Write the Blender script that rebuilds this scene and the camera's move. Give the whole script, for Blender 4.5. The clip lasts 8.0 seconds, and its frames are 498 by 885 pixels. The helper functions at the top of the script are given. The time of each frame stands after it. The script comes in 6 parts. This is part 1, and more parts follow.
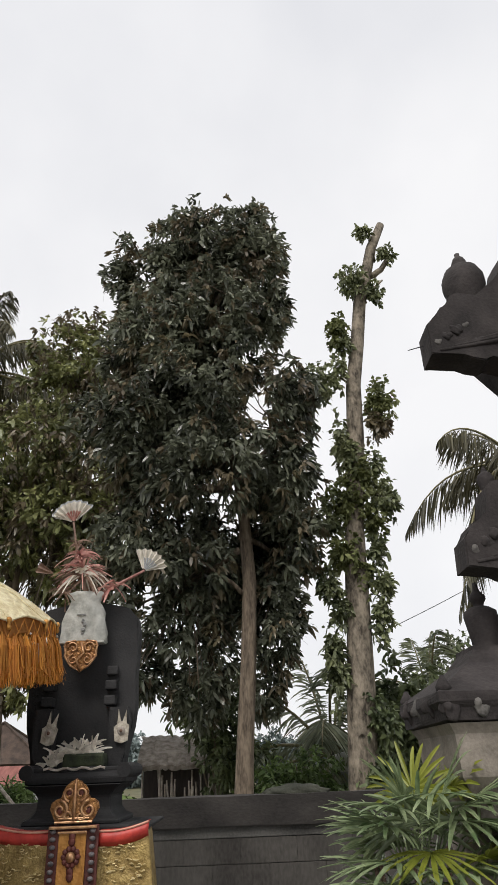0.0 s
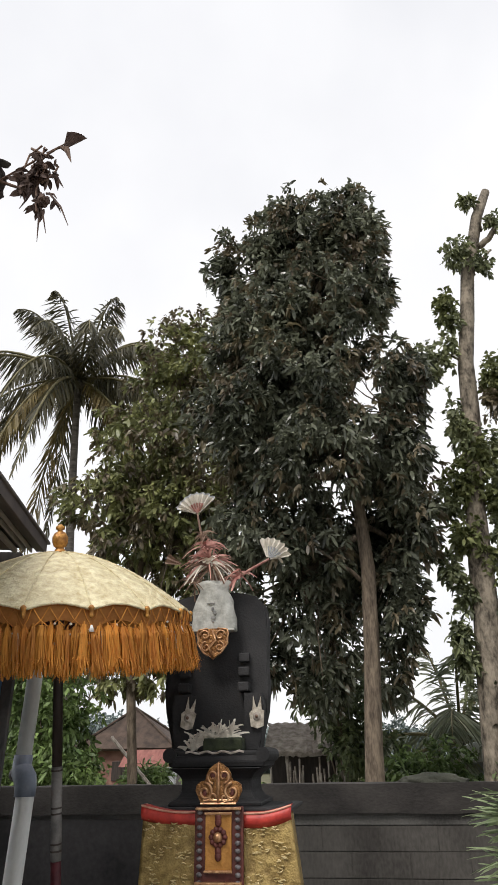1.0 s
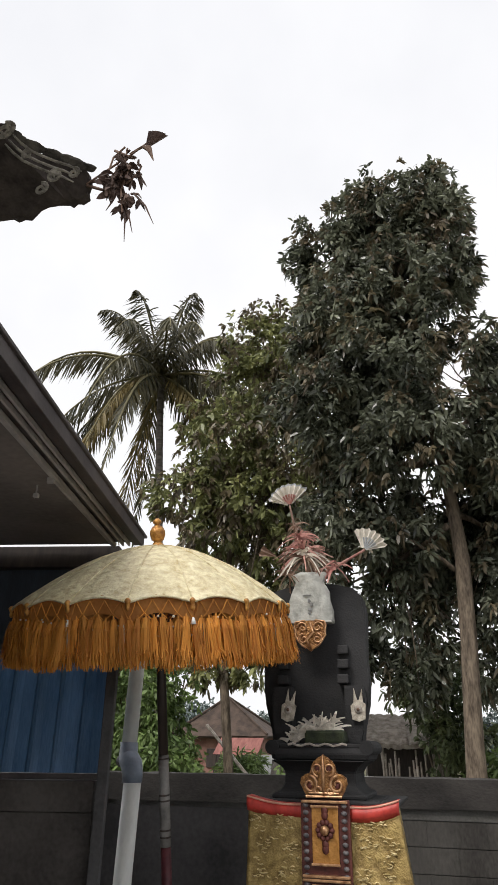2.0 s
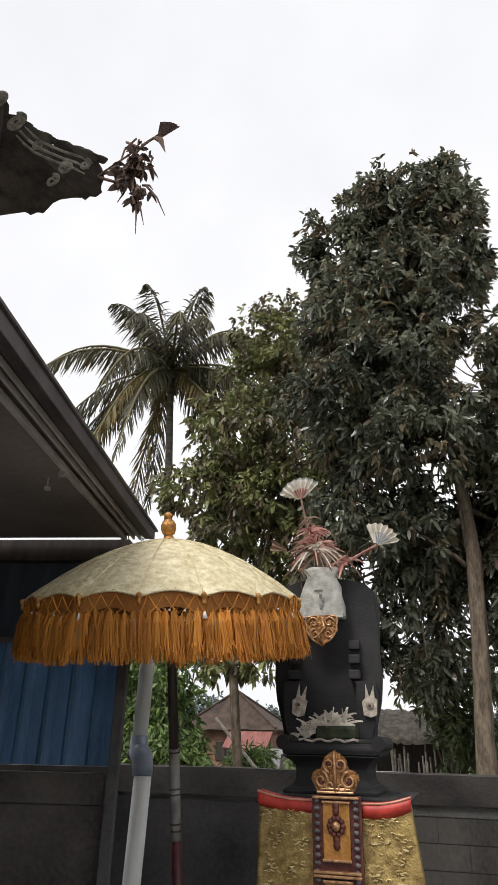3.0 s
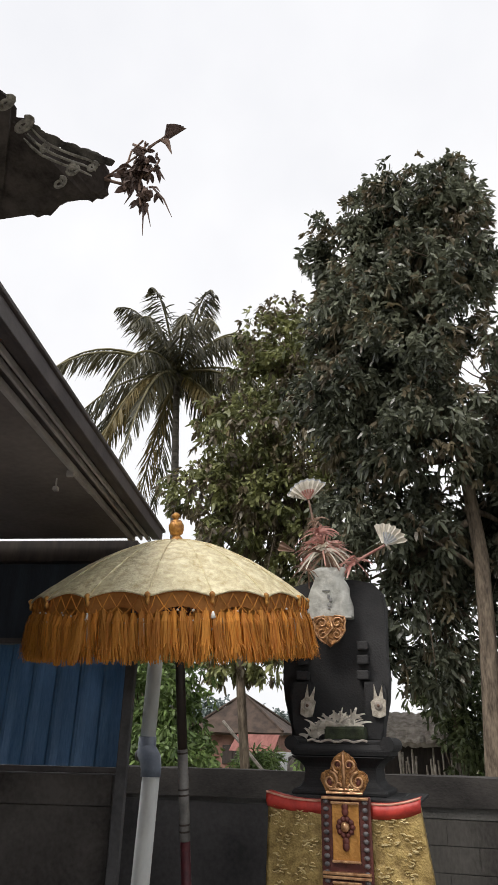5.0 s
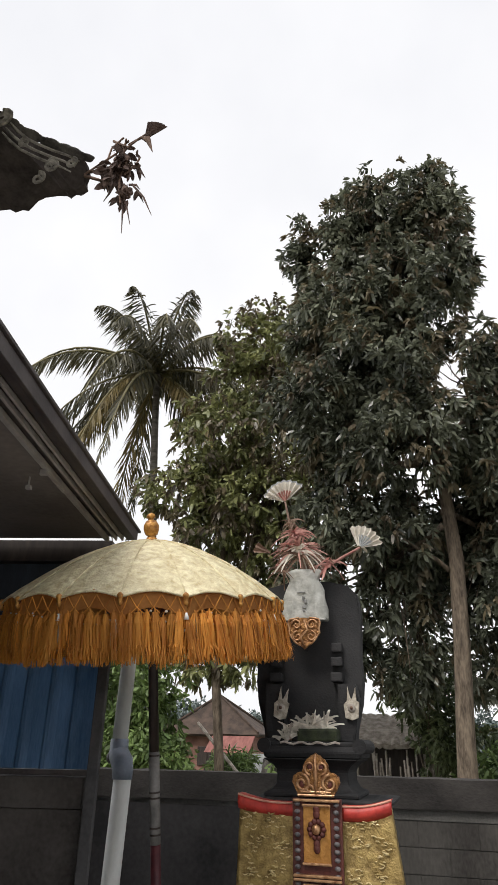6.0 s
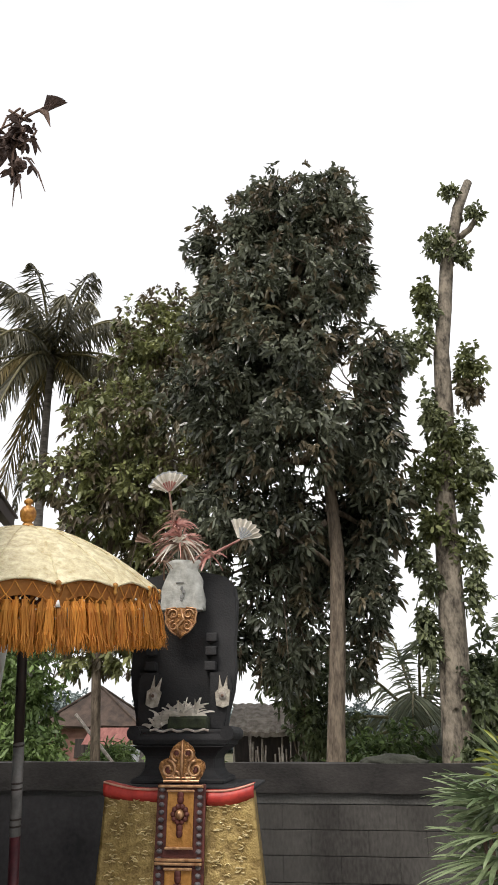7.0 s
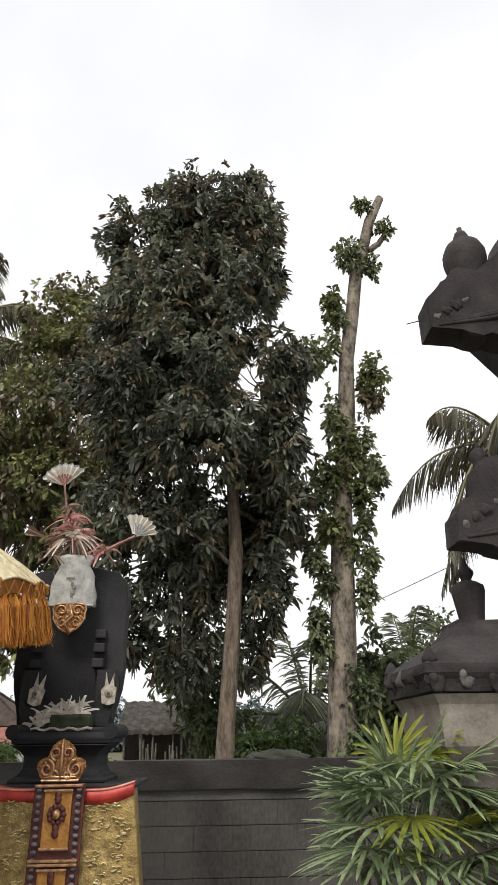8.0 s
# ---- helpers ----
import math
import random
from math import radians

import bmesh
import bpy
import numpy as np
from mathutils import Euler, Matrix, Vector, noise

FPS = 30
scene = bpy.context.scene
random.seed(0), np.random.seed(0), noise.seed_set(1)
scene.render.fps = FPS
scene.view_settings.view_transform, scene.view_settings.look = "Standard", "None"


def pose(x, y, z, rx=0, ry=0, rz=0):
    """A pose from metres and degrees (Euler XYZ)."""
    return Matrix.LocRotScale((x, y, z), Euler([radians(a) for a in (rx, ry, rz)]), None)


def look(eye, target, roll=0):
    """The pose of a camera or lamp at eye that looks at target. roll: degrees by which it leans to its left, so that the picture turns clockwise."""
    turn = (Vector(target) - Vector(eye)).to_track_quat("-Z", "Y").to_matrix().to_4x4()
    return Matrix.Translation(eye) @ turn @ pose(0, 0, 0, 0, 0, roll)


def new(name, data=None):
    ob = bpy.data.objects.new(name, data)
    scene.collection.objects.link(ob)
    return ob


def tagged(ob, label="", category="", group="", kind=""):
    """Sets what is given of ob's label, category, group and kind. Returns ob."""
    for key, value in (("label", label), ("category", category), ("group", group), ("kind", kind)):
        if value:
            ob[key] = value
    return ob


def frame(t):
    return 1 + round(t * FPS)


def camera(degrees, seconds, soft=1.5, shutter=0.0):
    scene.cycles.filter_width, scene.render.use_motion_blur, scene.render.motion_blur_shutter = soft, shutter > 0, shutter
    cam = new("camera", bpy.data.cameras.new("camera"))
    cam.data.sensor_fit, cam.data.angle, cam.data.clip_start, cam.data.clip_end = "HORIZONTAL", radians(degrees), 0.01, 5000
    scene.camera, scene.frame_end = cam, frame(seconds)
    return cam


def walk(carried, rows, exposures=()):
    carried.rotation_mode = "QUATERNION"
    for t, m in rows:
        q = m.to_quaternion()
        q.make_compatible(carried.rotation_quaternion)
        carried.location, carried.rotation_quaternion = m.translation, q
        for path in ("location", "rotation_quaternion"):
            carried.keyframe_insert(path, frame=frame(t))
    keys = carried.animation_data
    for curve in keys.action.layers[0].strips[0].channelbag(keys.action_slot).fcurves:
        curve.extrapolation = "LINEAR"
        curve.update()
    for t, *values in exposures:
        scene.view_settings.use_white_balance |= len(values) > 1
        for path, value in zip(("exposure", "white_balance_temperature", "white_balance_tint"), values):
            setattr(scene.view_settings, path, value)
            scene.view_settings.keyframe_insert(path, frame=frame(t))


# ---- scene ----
cam = camera(41.7, 8.0, soft=0.7)
PATH = [
    (0, (-0.072, -0.042, 1.495), (-0.021, 1.746, 2.388), -2.2),
    (0.5, (-0.096, -0.045, 1.481), (-0.182, 1.745, 2.37), -2.0),
    (1, (-0.147, -0.028, 1.49), (-0.417, 1.751, 2.363), -0.9),
    (1.5, (-0.189, -0.02, 1.513), (-0.632, 1.73, 2.374), 0.3),
    (2, (-0.215, -0.012, 1.506), (-0.727, 1.725, 2.354), 0.6),
    (3.5, (-0.236, 0.013, 1.515), (-0.782, 1.748, 2.346), 1.2),
    (4, (-0.238, 0.009, 1.5), (-0.788, 1.741, 2.336), 1.1),
    (5.5, (-0.246, 0.018, 1.498), (-0.805, 1.744, 2.339), 1.3),
    (6, (-0.232, 0.028, 1.502), (-0.73, 1.771, 2.347), 1.2),
    (6.5, (-0.208, 0.029, 1.495), (-0.603, 1.802, 2.333), 1.0),
    (7, (-0.159, 0.01, 1.485), (-0.352, 1.821, 2.312), 0.0),
    (7.5, (-0.132, 0.018, 1.479), (-0.159, 1.837, 2.309), -0.9),
    (8, (-0.112, -0.002, 1.482), (-0.025, 1.82, 2.301), -0.8),
]
walk(cam, [(t, look(eye, target, roll)) for t, eye, target, roll in PATH],
     exposures=((0, 0.1), (0.5, 0.2), (1, 0.26), (2, 0.27), (3.5, 0.25), (6, 0.26), (7, 0.4), (7.5, 0.47), (8, 0.3)))

# ---- world and sun: a bright overcast sky ----
world = bpy.data.worlds.new("overcast_sky")
scene.world = world
world.use_nodes = True
wn, wl = world.node_tree.nodes, world.node_tree.links
wn.clear()
w_out, w_bg = wn.new("ShaderNodeOutputWorld"), wn.new("ShaderNodeBackground")
w_sky, w_co, w_noise, w_ramp, w_mix = (wn.new("ShaderNodeTexSky"), wn.new("ShaderNodeTexCoord"), wn.new("ShaderNodeTexNoise"),
                                       wn.new("ShaderNodeValToRGB"), wn.new("ShaderNodeMix"))
w_sky.sky_type, w_sky.sun_disc = "NISHITA", False
w_sky.sun_elevation, w_sky.sun_rotation = radians(51), radians(204)
w_noise.inputs["Scale"].default_value, w_noise.inputs["Detail"].default_value = 1.7, 5
w_ramp.color_ramp.elements[0].position, w_ramp.color_ramp.elements[0].color = 0.3, (7.4, 7.46, 7.8, 1)
w_ramp.color_ramp.elements[1].position, w_ramp.color_ramp.elements[1].color = 0.62, (9.1, 9.06, 9.17, 1)
w_mix.data_type = "RGBA"
w_mix.inputs["Factor"].default_value = 0.95
wl.new(w_co.outputs["Generated"], w_noise.inputs["Vector"])
wl.new(w_noise.outputs["Fac"], w_ramp.inputs["Fac"])
wl.new(w_sky.outputs["Color"], w_mix.inputs["A"])
wl.new(w_ramp.outputs["Color"], w_mix.inputs["B"])
wl.new(w_mix.outputs["Result"], w_bg.inputs["Color"])
wl.new(w_bg.outputs["Background"], w_out.inputs["Surface"])
w_bg.inputs["Strength"].default_value = 0.1
sun = new("sun", bpy.data.lights.new("sun", "SUN"))
sun.data.energy, sun.data.angle, sun.data.color = 2.3, radians(25), (1.0, 0.96, 0.9)
sun.matrix_world = look((-4, -5, 12), (0, 4, 0))


# ---- materials ----
def material(name, dark, light, size=8.0, rough=0.8, bump=0.3, metal=0.0, fine=60.0, vary=0.0, stretch=(1, 1, 1), clear=0.0, leaf=0.0, island=0.0, place=False):
    """A surface whose colour wanders between two tones at a coarse and a fine scale, with relief."""
    m = bpy.data.materials.new(name)
    m.use_nodes = True
    n, l = m.node_tree.nodes, m.node_tree.links
    b = n["Principled BSDF"]
    co, mp = n.new("ShaderNodeTexCoord"), n.new("ShaderNodeMapping")
    mp.inputs["Scale"].default_value = stretch
    l.new(n.new("ShaderNodeNewGeometry").outputs["Position"] if place else co.outputs["Object"], mp.inputs["Vector"])
    big, small = n.new("ShaderNodeTexNoise"), n.new("ShaderNodeTexNoise")
    big.inputs["Scale"].default_value, small.inputs["Scale"].default_value = size, fine
    big.inputs["Detail"].default_value, small.inputs["Detail"].default_value = 6, 3
    for t in (big, small):
        l.new(mp.outputs["Vector"], t.inputs["Vector"])
    both = n.new("ShaderNodeMath")
    both.operation = "MULTIPLY_ADD"
    both.inputs[1].default_value = 0.35
    l.new(small.outputs["Fac"], both.inputs[0])
    l.new(big.outputs["Fac"], both.inputs[2])
    ramp = n.new("ShaderNodeValToRGB")
    ramp.color_ramp.elements[0].position, ramp.color_ramp.elements[0].color = 0.48, (*dark, 1)
    ramp.color_ramp.elements[1].position, ramp.color_ramp.elements[1].color = 0.86, (*light, 1)
    l.new(both.outputs[0], ramp.inputs["Fac"])
    colour = ramp.outputs["Color"]
    if vary or island:
        hue = n.new("ShaderNodeHueSaturation")
        span = n.new("ShaderNodeMapRange")
        if island:
            src = n.new("ShaderNodeNewGeometry").outputs["Random Per Island"]
        else:
            src = n.new("ShaderNodeObjectInfo").outputs["Random"]
        amount = island or vary
        span.inputs["To Min"].default_value, span.inputs["To Max"].default_value = 1 - amount, 1 + amount
        l.new(src, span.inputs["Value"])
        l.new(span.outputs["Result"], hue.inputs["Value"])
        l.new(colour, hue.inputs["Color"])
        colour = hue.outputs["Color"]
    l.new(colour, b.inputs["Base Color"])
    b.inputs["Roughness"].default_value, b.inputs["Metallic"].default_value = rough, metal
    b.inputs["Coat Weight"].default_value = clear
    if bump:
        bp = n.new("ShaderNodeBump")
        bp.inputs["Strength"].default_value, bp.inputs["Distance"].default_value = bump, 0.02
        l.new(both.outputs[0], bp.inputs["Height"])
        l.new(bp.outputs["Normal"], b.inputs["Normal"])
    if leaf:
        tr, mx = n.new("ShaderNodeBsdfTranslucent"), n.new("ShaderNodeMixShader")
        mx.inputs["Fac"].default_value = leaf
        l.new(colour, tr.inputs["Color"])
        l.new(b.outputs["BSDF"], mx.inputs[1])
        l.new(tr.outputs["BSDF"], mx.inputs[2])
        l.new(mx.outputs["Shader"], n["Material Output"].inputs["Surface"])
    return m


M_SOIL = material("soil_and_grass", (0.05, 0.06, 0.025), (0.14, 0.12, 0.06), 0.8, 0.95, 0.5, fine=14)
M_PLASTER = material("smooth_dark_plaster", (0.012, 0.011, 0.012), (0.05, 0.047, 0.048), 1.6, 0.9, 0.3, fine=30, place=True)
M_WALLCAP = material("stained_cement", (0.014, 0.012, 0.011), (0.054, 0.048, 0.044), 2.2, 0.9, 0.4, fine=40, stretch=(1, 1, 2), place=True)
M_BLOCK = material("grey_concrete_block", (0.022, 0.019, 0.017), (0.108, 0.1, 0.09), 1.3, 0.92, 0.4, fine=45, vary=0.06, stretch=(1.2, 1, 0.5), place=True)
M_MORTAR = material("dark_mortar", (0.05, 0.048, 0.045), (0.15, 0.145, 0.135), 1.5, 0.95, 0.4)
M_BLACKSTONE = material("black_stone", (0.008, 0.008, 0.009), (0.024, 0.023, 0.024), 5, 0.78, 0.35, fine=90)
M_GREYSTONE = material("weathered_volcanic_stone", (0.014, 0.011, 0.011), (0.05, 0.042, 0.041), 4, 0.92, 0.6, fine=50)
M_CORNERSTONE = material("purple_brown_carved_stone", (0.024, 0.019, 0.019), (0.095, 0.08, 0.076), 7, 0.9, 0.6, fine=50)
M_LICHENPALE = material("pale_lichened_scrollwork", (0.12, 0.115, 0.11), (0.5, 0.48, 0.45), 14, 0.9, 0.5, fine=60)
M_SACK = material("mossy_dark_sacking", (0.018, 0.02, 0.014), (0.055, 0.056, 0.042), 9, 0.95, 0.6, fine=70)
M_PALESTONE = material("pale_stone", (0.14, 0.12, 0.1), (0.32, 0.28, 0.24), 5, 0.9, 0.4)
M_LICHEN = material("lichened_carved_stone", (0.03, 0.028, 0.027), (0.15, 0.14, 0.13), 9, 0.9, 0.6, fine=60)
M_CREAM = material("cream_brocade", (0.6, 0.48, 0.25), (0.95, 0.87, 0.6), 26, 0.36, 0.9, fine=120, leaf=0.15)
M_LINING = material("orange_lining", (0.42, 0.165, 0.04), (0.62, 0.28, 0.075), 10, 0.8, 0.1, leaf=0.5)
M_FRINGE = material("golden_orange_fringe", (0.40, 0.135, 0.02), (0.8, 0.37, 0.06), 12, 0.7, 0.3, fine=160, vary=0.18, stretch=(1, 1, 0.15), leaf=0.3)
M_GOLDWOOD = material("gilded_wood", (0.25, 0.1, 0.02), (0.6, 0.3, 0.07), 30, 0.4, 0.4, metal=0.35)
M_GILT = material("gilt_carving", (0.12, 0.048, 0.018), (0.40, 0.2, 0.065), 45, 0.35, 0.5, metal=0.5, fine=150)
M_GILTPALE = material("worn_gilt_edge", (0.28, 0.13, 0.06), (0.6, 0.36, 0.19), 40, 0.3, 0.2, metal=0.5)
M_MAROON = material("maroon_paint", (0.06, 0.015, 0.012), (0.14, 0.035, 0.025), 20, 0.6, 0.3)
M_ORANGEPANEL = material("orange_gilt_ground", (0.32, 0.14, 0.025), (0.52, 0.25, 0.06), 25, 0.5, 0.4, metal=0.2)
M_GREYBEAD = material("tarnished_beads", (0.06, 0.055, 0.06), (0.2, 0.18, 0.18), 40, 0.5, 0.3)
M_RED = material("red_satin", (0.35, 0.025, 0.02), (0.62, 0.06, 0.04), 14, 0.5, 0.2)
M_RIM = material("peach_trim", (0.5, 0.22, 0.15), (0.7, 0.38, 0.28), 20, 0.7, 0.2)
M_BROCADE = material("gold_brocade_cloth", (0.2, 0.13, 0.04), (0.46, 0.33, 0.12), 26, 0.5, 0.6, metal=0.25, fine=120)
M_THREAD = material("pale_gold_thread", (0.5, 0.38, 0.16), (0.78, 0.64, 0.36), 60, 0.35, 0.3, metal=0.4)
M_DARKWOOD = material("dark_stained_pole", (0.018, 0.012, 0.01), (0.05, 0.035, 0.028), 20, 0.5, 0.1, stretch=(1, 1, 0.2))
M_GREYPOLE = material("grey_pole_sleeve", (0.12, 0.115, 0.11), (0.26, 0.25, 0.24), 14, 0.6, 0.2)
M_MAROONPOLE = material("maroon_pole", (0.05, 0.008, 0.012), (0.10, 0.02, 0.025), 14, 0.5, 0.1)
M_PVC = material("grey_white_pvc", (0.58, 0.59, 0.56), (0.74, 0.75, 0.72), 4, 0.45, 0.1, stretch=(1, 1, 0.4))
M_PVCGREY = material("blue_grey_pvc", (0.16, 0.19, 0.24), (0.26, 0.29, 0.35), 6, 0.4, 0.1)
M_SOFFIT = material("brown_soffit_board", (0.13, 0.11, 0.105), (0.23, 0.2, 0.19), 1.5, 0.85, 0.2, fine=30)
M_FASCIA = material("dark_brown_steel", (0.045, 0.037, 0.037), (0.095, 0.08, 0.078), 5, 0.5, 0.1)
M_STRIP = material("pale_aluminium_strip", (0.3, 0.275, 0.27), (0.46, 0.43, 0.42), 8, 0.4, 0.1)
M_BLUE = material("faded_blue_sheet", (0.07, 0.15, 0.26), (0.18, 0.31, 0.48), 5, 0.5, 0.2, stretch=(2, 2, 0.3))
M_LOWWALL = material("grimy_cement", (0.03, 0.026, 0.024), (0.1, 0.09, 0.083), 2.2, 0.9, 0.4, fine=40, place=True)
M_SHADEFILL = material("navy_shade_fill", (0.012, 0.017, 0.026), (0.03, 0.04, 0.058), 4, 0.7, 0.2, stretch=(3, 3, 0.4))
M_STEELPOST = material("grey_painted_post", (0.045, 0.044, 0.047), (0.10, 0.098, 0.1), 6, 0.6, 0.2)
M_DRY = material("dried_brown_leaf", (0.10, 0.055, 0.04), (0.3, 0.2, 0.15), 14, 0.85, 0.3, island=0.35, leaf=0.15)
M_DRYDARK = material("dark_dried_leaf", (0.045, 0.028, 0.025), (0.16, 0.105, 0.085), 14, 0.85, 0.3, island=0.4, leaf=0.1)
M_DRYPALE = material("bleached_palm_leaf", (0.5, 0.45, 0.38), (0.8, 0.76, 0.68), 14, 0.8, 0.2, island=0.2, leaf=0.3)
M_DRYPINK = material("faded_pink_leaf", (0.35, 0.14, 0.12), (0.6, 0.36, 0.31), 14, 0.8, 0.2, island=0.25, leaf=0.3)
M_PAPER = material("translucent_white_wrap", (0.36, 0.36, 0.33), (0.62, 0.62, 0.58), 16, 0.4, 0.4, leaf=0.3)
M_PRINT = material("faint_grey_print", (0.12, 0.12, 0.12), (0.26, 0.26, 0.25), 20, 0.7, 0.0)
M_WOVEN = material("dusty_woven_leaf", (0.26, 0.225, 0.18), (0.55, 0.5, 0.42), 30, 0.85, 0.4, fine=140)
M_BASKET = material("dark_green_basket", (0.012, 0.018, 0.008), (0.04, 0.05, 0.02), 20, 0.8, 0.4)
M_BARK = material("mango_bark", (0.06, 0.044, 0.032), (0.215, 0.168, 0.122), 6.5, 0.95, 0.8, fine=26, stretch=(2, 2, 0.5))
M_BARK2 = material("lichened_bark", (0.045, 0.036, 0.027), (0.29, 0.245, 0.19), 5.5, 0.95, 0.8, fine=22, stretch=(1.4, 1.4, 0.7))
M_PALMBARK = material("palm_bark", (0.05, 0.044, 0.038), (0.15, 0.135, 0.12), 3, 0.95, 0.6, stretch=(1, 1, 4))
M_MANGO = material("mango_leaf", (0.04, 0.047, 0.032), (0.24, 0.255, 0.185), 1.3, 0.22, 0.0, fine=9, island=0.55, leaf=0.33)
M_YOUNG = material("young_mango_leaf", (0.11, 0.085, 0.055), (0.2, 0.17, 0.10), 1.3, 0.4, 0.0, fine=9, island=0.4, leaf=0.3)
M_TREE2 = material("olive_leaf", (0.085, 0.1, 0.038), (0.38, 0.39, 0.17), 1.1, 0.42, 0.0, fine=7, island=0.5, leaf=0.3)
M_BARELEAF = material("shoot_leaf", (0.07, 0.09, 0.045), (0.29, 0.31, 0.16), 1.5, 0.42, 0.0, fine=8, island=0.5, leaf=0.25)
M_MOSS = material("moss_fern", (0.075, 0.09, 0.03), (0.21, 0.225, 0.09), 3, 0.8, 0.0, fine=12, island=0.4, leaf=0.3)
M_FROND = material("coconut_frond", (0.034, 0.036, 0.018), (0.12, 0.105, 0.055), 1.5, 0.5, 0.0, fine=8, island=0.35, leaf=0.3)
M_FRONDOLD = material("yellowing_frond", (0.10, 0.075, 0.025), (0.26, 0.2, 0.08), 1.5, 0.6, 0.0, fine=8, island=0.3, leaf=0.3)
M_PALEFROND = material("dusty_green_frond", (0.1, 0.12, 0.075), (0.32, 0.34, 0.22), 2, 0.45, 0.0, fine=9, island=0.4, leaf=0.3)
M_RIB = material("frond_rib", (0.10, 0.09, 0.04), (0.22, 0.19, 0.09), 3, 0.6, 0.1)
M_SHRUB = material("shrub_leaf", (0.06, 0.1, 0.03), (0.2, 0.28, 0.09), 2, 0.55, 0.0, fine=9, island=0.5, leaf=0.3)
M_SHRUBDARK = material("deep_green_leaf", (0.05, 0.07, 0.033), (0.16, 0.19, 0.085), 2, 0.55, 0.0, fine=9, island=0.5, leaf=0.25)
M_FAN = material("fan_palm_leaf", (0.09, 0.14, 0.06), (0.33, 0.39, 0.22), 6, 0.3, 0.0, fine=30, island=0.3, leaf=0.25)
M_FANYELLOW = material("yellow_green_fan_leaf", (0.16, 0.19, 0.02), (0.3, 0.32, 0.05), 6, 0.45, 0.0, fine=30, island=0.25, leaf=0.3)
M_THATCH = material("grey_thatch", (0.06, 0.054, 0.05), (0.2, 0.18, 0.165), 4, 0.95, 0.8, fine=50, stretch=(3, 3, 0.6))
M_STICK = material("weathered_stick", (0.22, 0.19, 0.16), (0.5, 0.45, 0.4), 9, 0.9, 0.3, island=0.3)
M_TILE = material("brown_roof_tile", (0.035, 0.025, 0.02), (0.1, 0.068, 0.052), 4, 0.9, 0.5)
M_BRICK = material("weathered_red_brick", (0.16, 0.075, 0.06), (0.32, 0.18, 0.14), 3, 0.9, 0.4)
M_PINKTIN = material("faded_pink_tin", (0.17, 0.055, 0.045), (0.3, 0.12, 0.1), 3, 0.7, 0.2, stretch=(4, 1, 1))
M_WHITE = material("white_plaster", (0.6, 0.6, 0.58), (0.82, 0.82, 0.8), 3, 0.8, 0.1)
M_PALEGREY = material("pale_grey_sheet", (0.3, 0.31, 0.32), (0.5, 0.51, 0.52), 3, 0.7, 0.2)
M_CABLE = material("black_cable", (0.02, 0.02, 0.02), (0.05, 0.05, 0.05), 10, 0.6, 0.0)
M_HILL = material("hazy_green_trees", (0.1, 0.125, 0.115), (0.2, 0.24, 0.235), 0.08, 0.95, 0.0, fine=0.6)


M_BOUNCEFLOOR = material("grey_bounce_floor", (0.22, 0.21, 0.2), (0.38, 0.37, 0.35), 2, 0.9, 0.3, fine=30)


# ---- builders ----
LOCAL = set()  # things whose parts are built round their own base; all others are built in place


def link(name, data, mat=None, parent=None, label="", smooth=False):
    if mat is not None and not data.materials:
        data.materials.append(mat)
    if smooth:
        data.polygons.foreach_set("use_smooth", [True] * len(data.polygons))
    ob = new(name, data)
    ob.parent = parent
    if parent is not None and parent.type == "EMPTY" and parent not in LOCAL:
        ob.location = -parent.location
    return tagged(ob, label)


def part(name, bm, mat, parent=None, label="", smooth=False):
    me = bpy.data.meshes.new(name)
    bm.normal_update()
    bm.to_mesh(me)
    bm.free()
    return link(name, me, mat, parent, label, smooth)


def raw(name, verts, faces, mat, parent=None, label="", smooth=False):
    me = bpy.data.meshes.new(name)
    me.from_pydata([tuple(v) for v in verts], [], faces)
    me.update()
    return link(name, me, mat, parent, label, smooth)


def thing(name, at, label, category, group="", kind=""):
    ob = new(name)
    ob.location = at
    ob.empty_display_size = 0.1
    return tagged(ob, label, category, group, kind)


def box(bm, lo, hi, bevel=0.0, m=None):
    c = [(a + b) / 2 for a, b in zip(lo, hi)]
    s = [b - a for a, b in zip(lo, hi)]
    r = bmesh.ops.create_cube(bm, size=1.0, matrix=Matrix.Translation(c) @ Matrix.Diagonal((*s, 1)))
    if bevel:
        es = list({e for v in r["verts"] for e in v.link_edges})
        g = bmesh.ops.bevel(bm, geom=es, offset=bevel, segments=2, affect="EDGES", profile=0.6)
        vs = list({v for f in g["faces"] for v in f.verts} | {v for v in r["verts"] if v.is_valid})
    else:
        vs = r["verts"]
    if m is not None:
        bmesh.ops.transform(bm, matrix=m, verts=vs)
    return vs


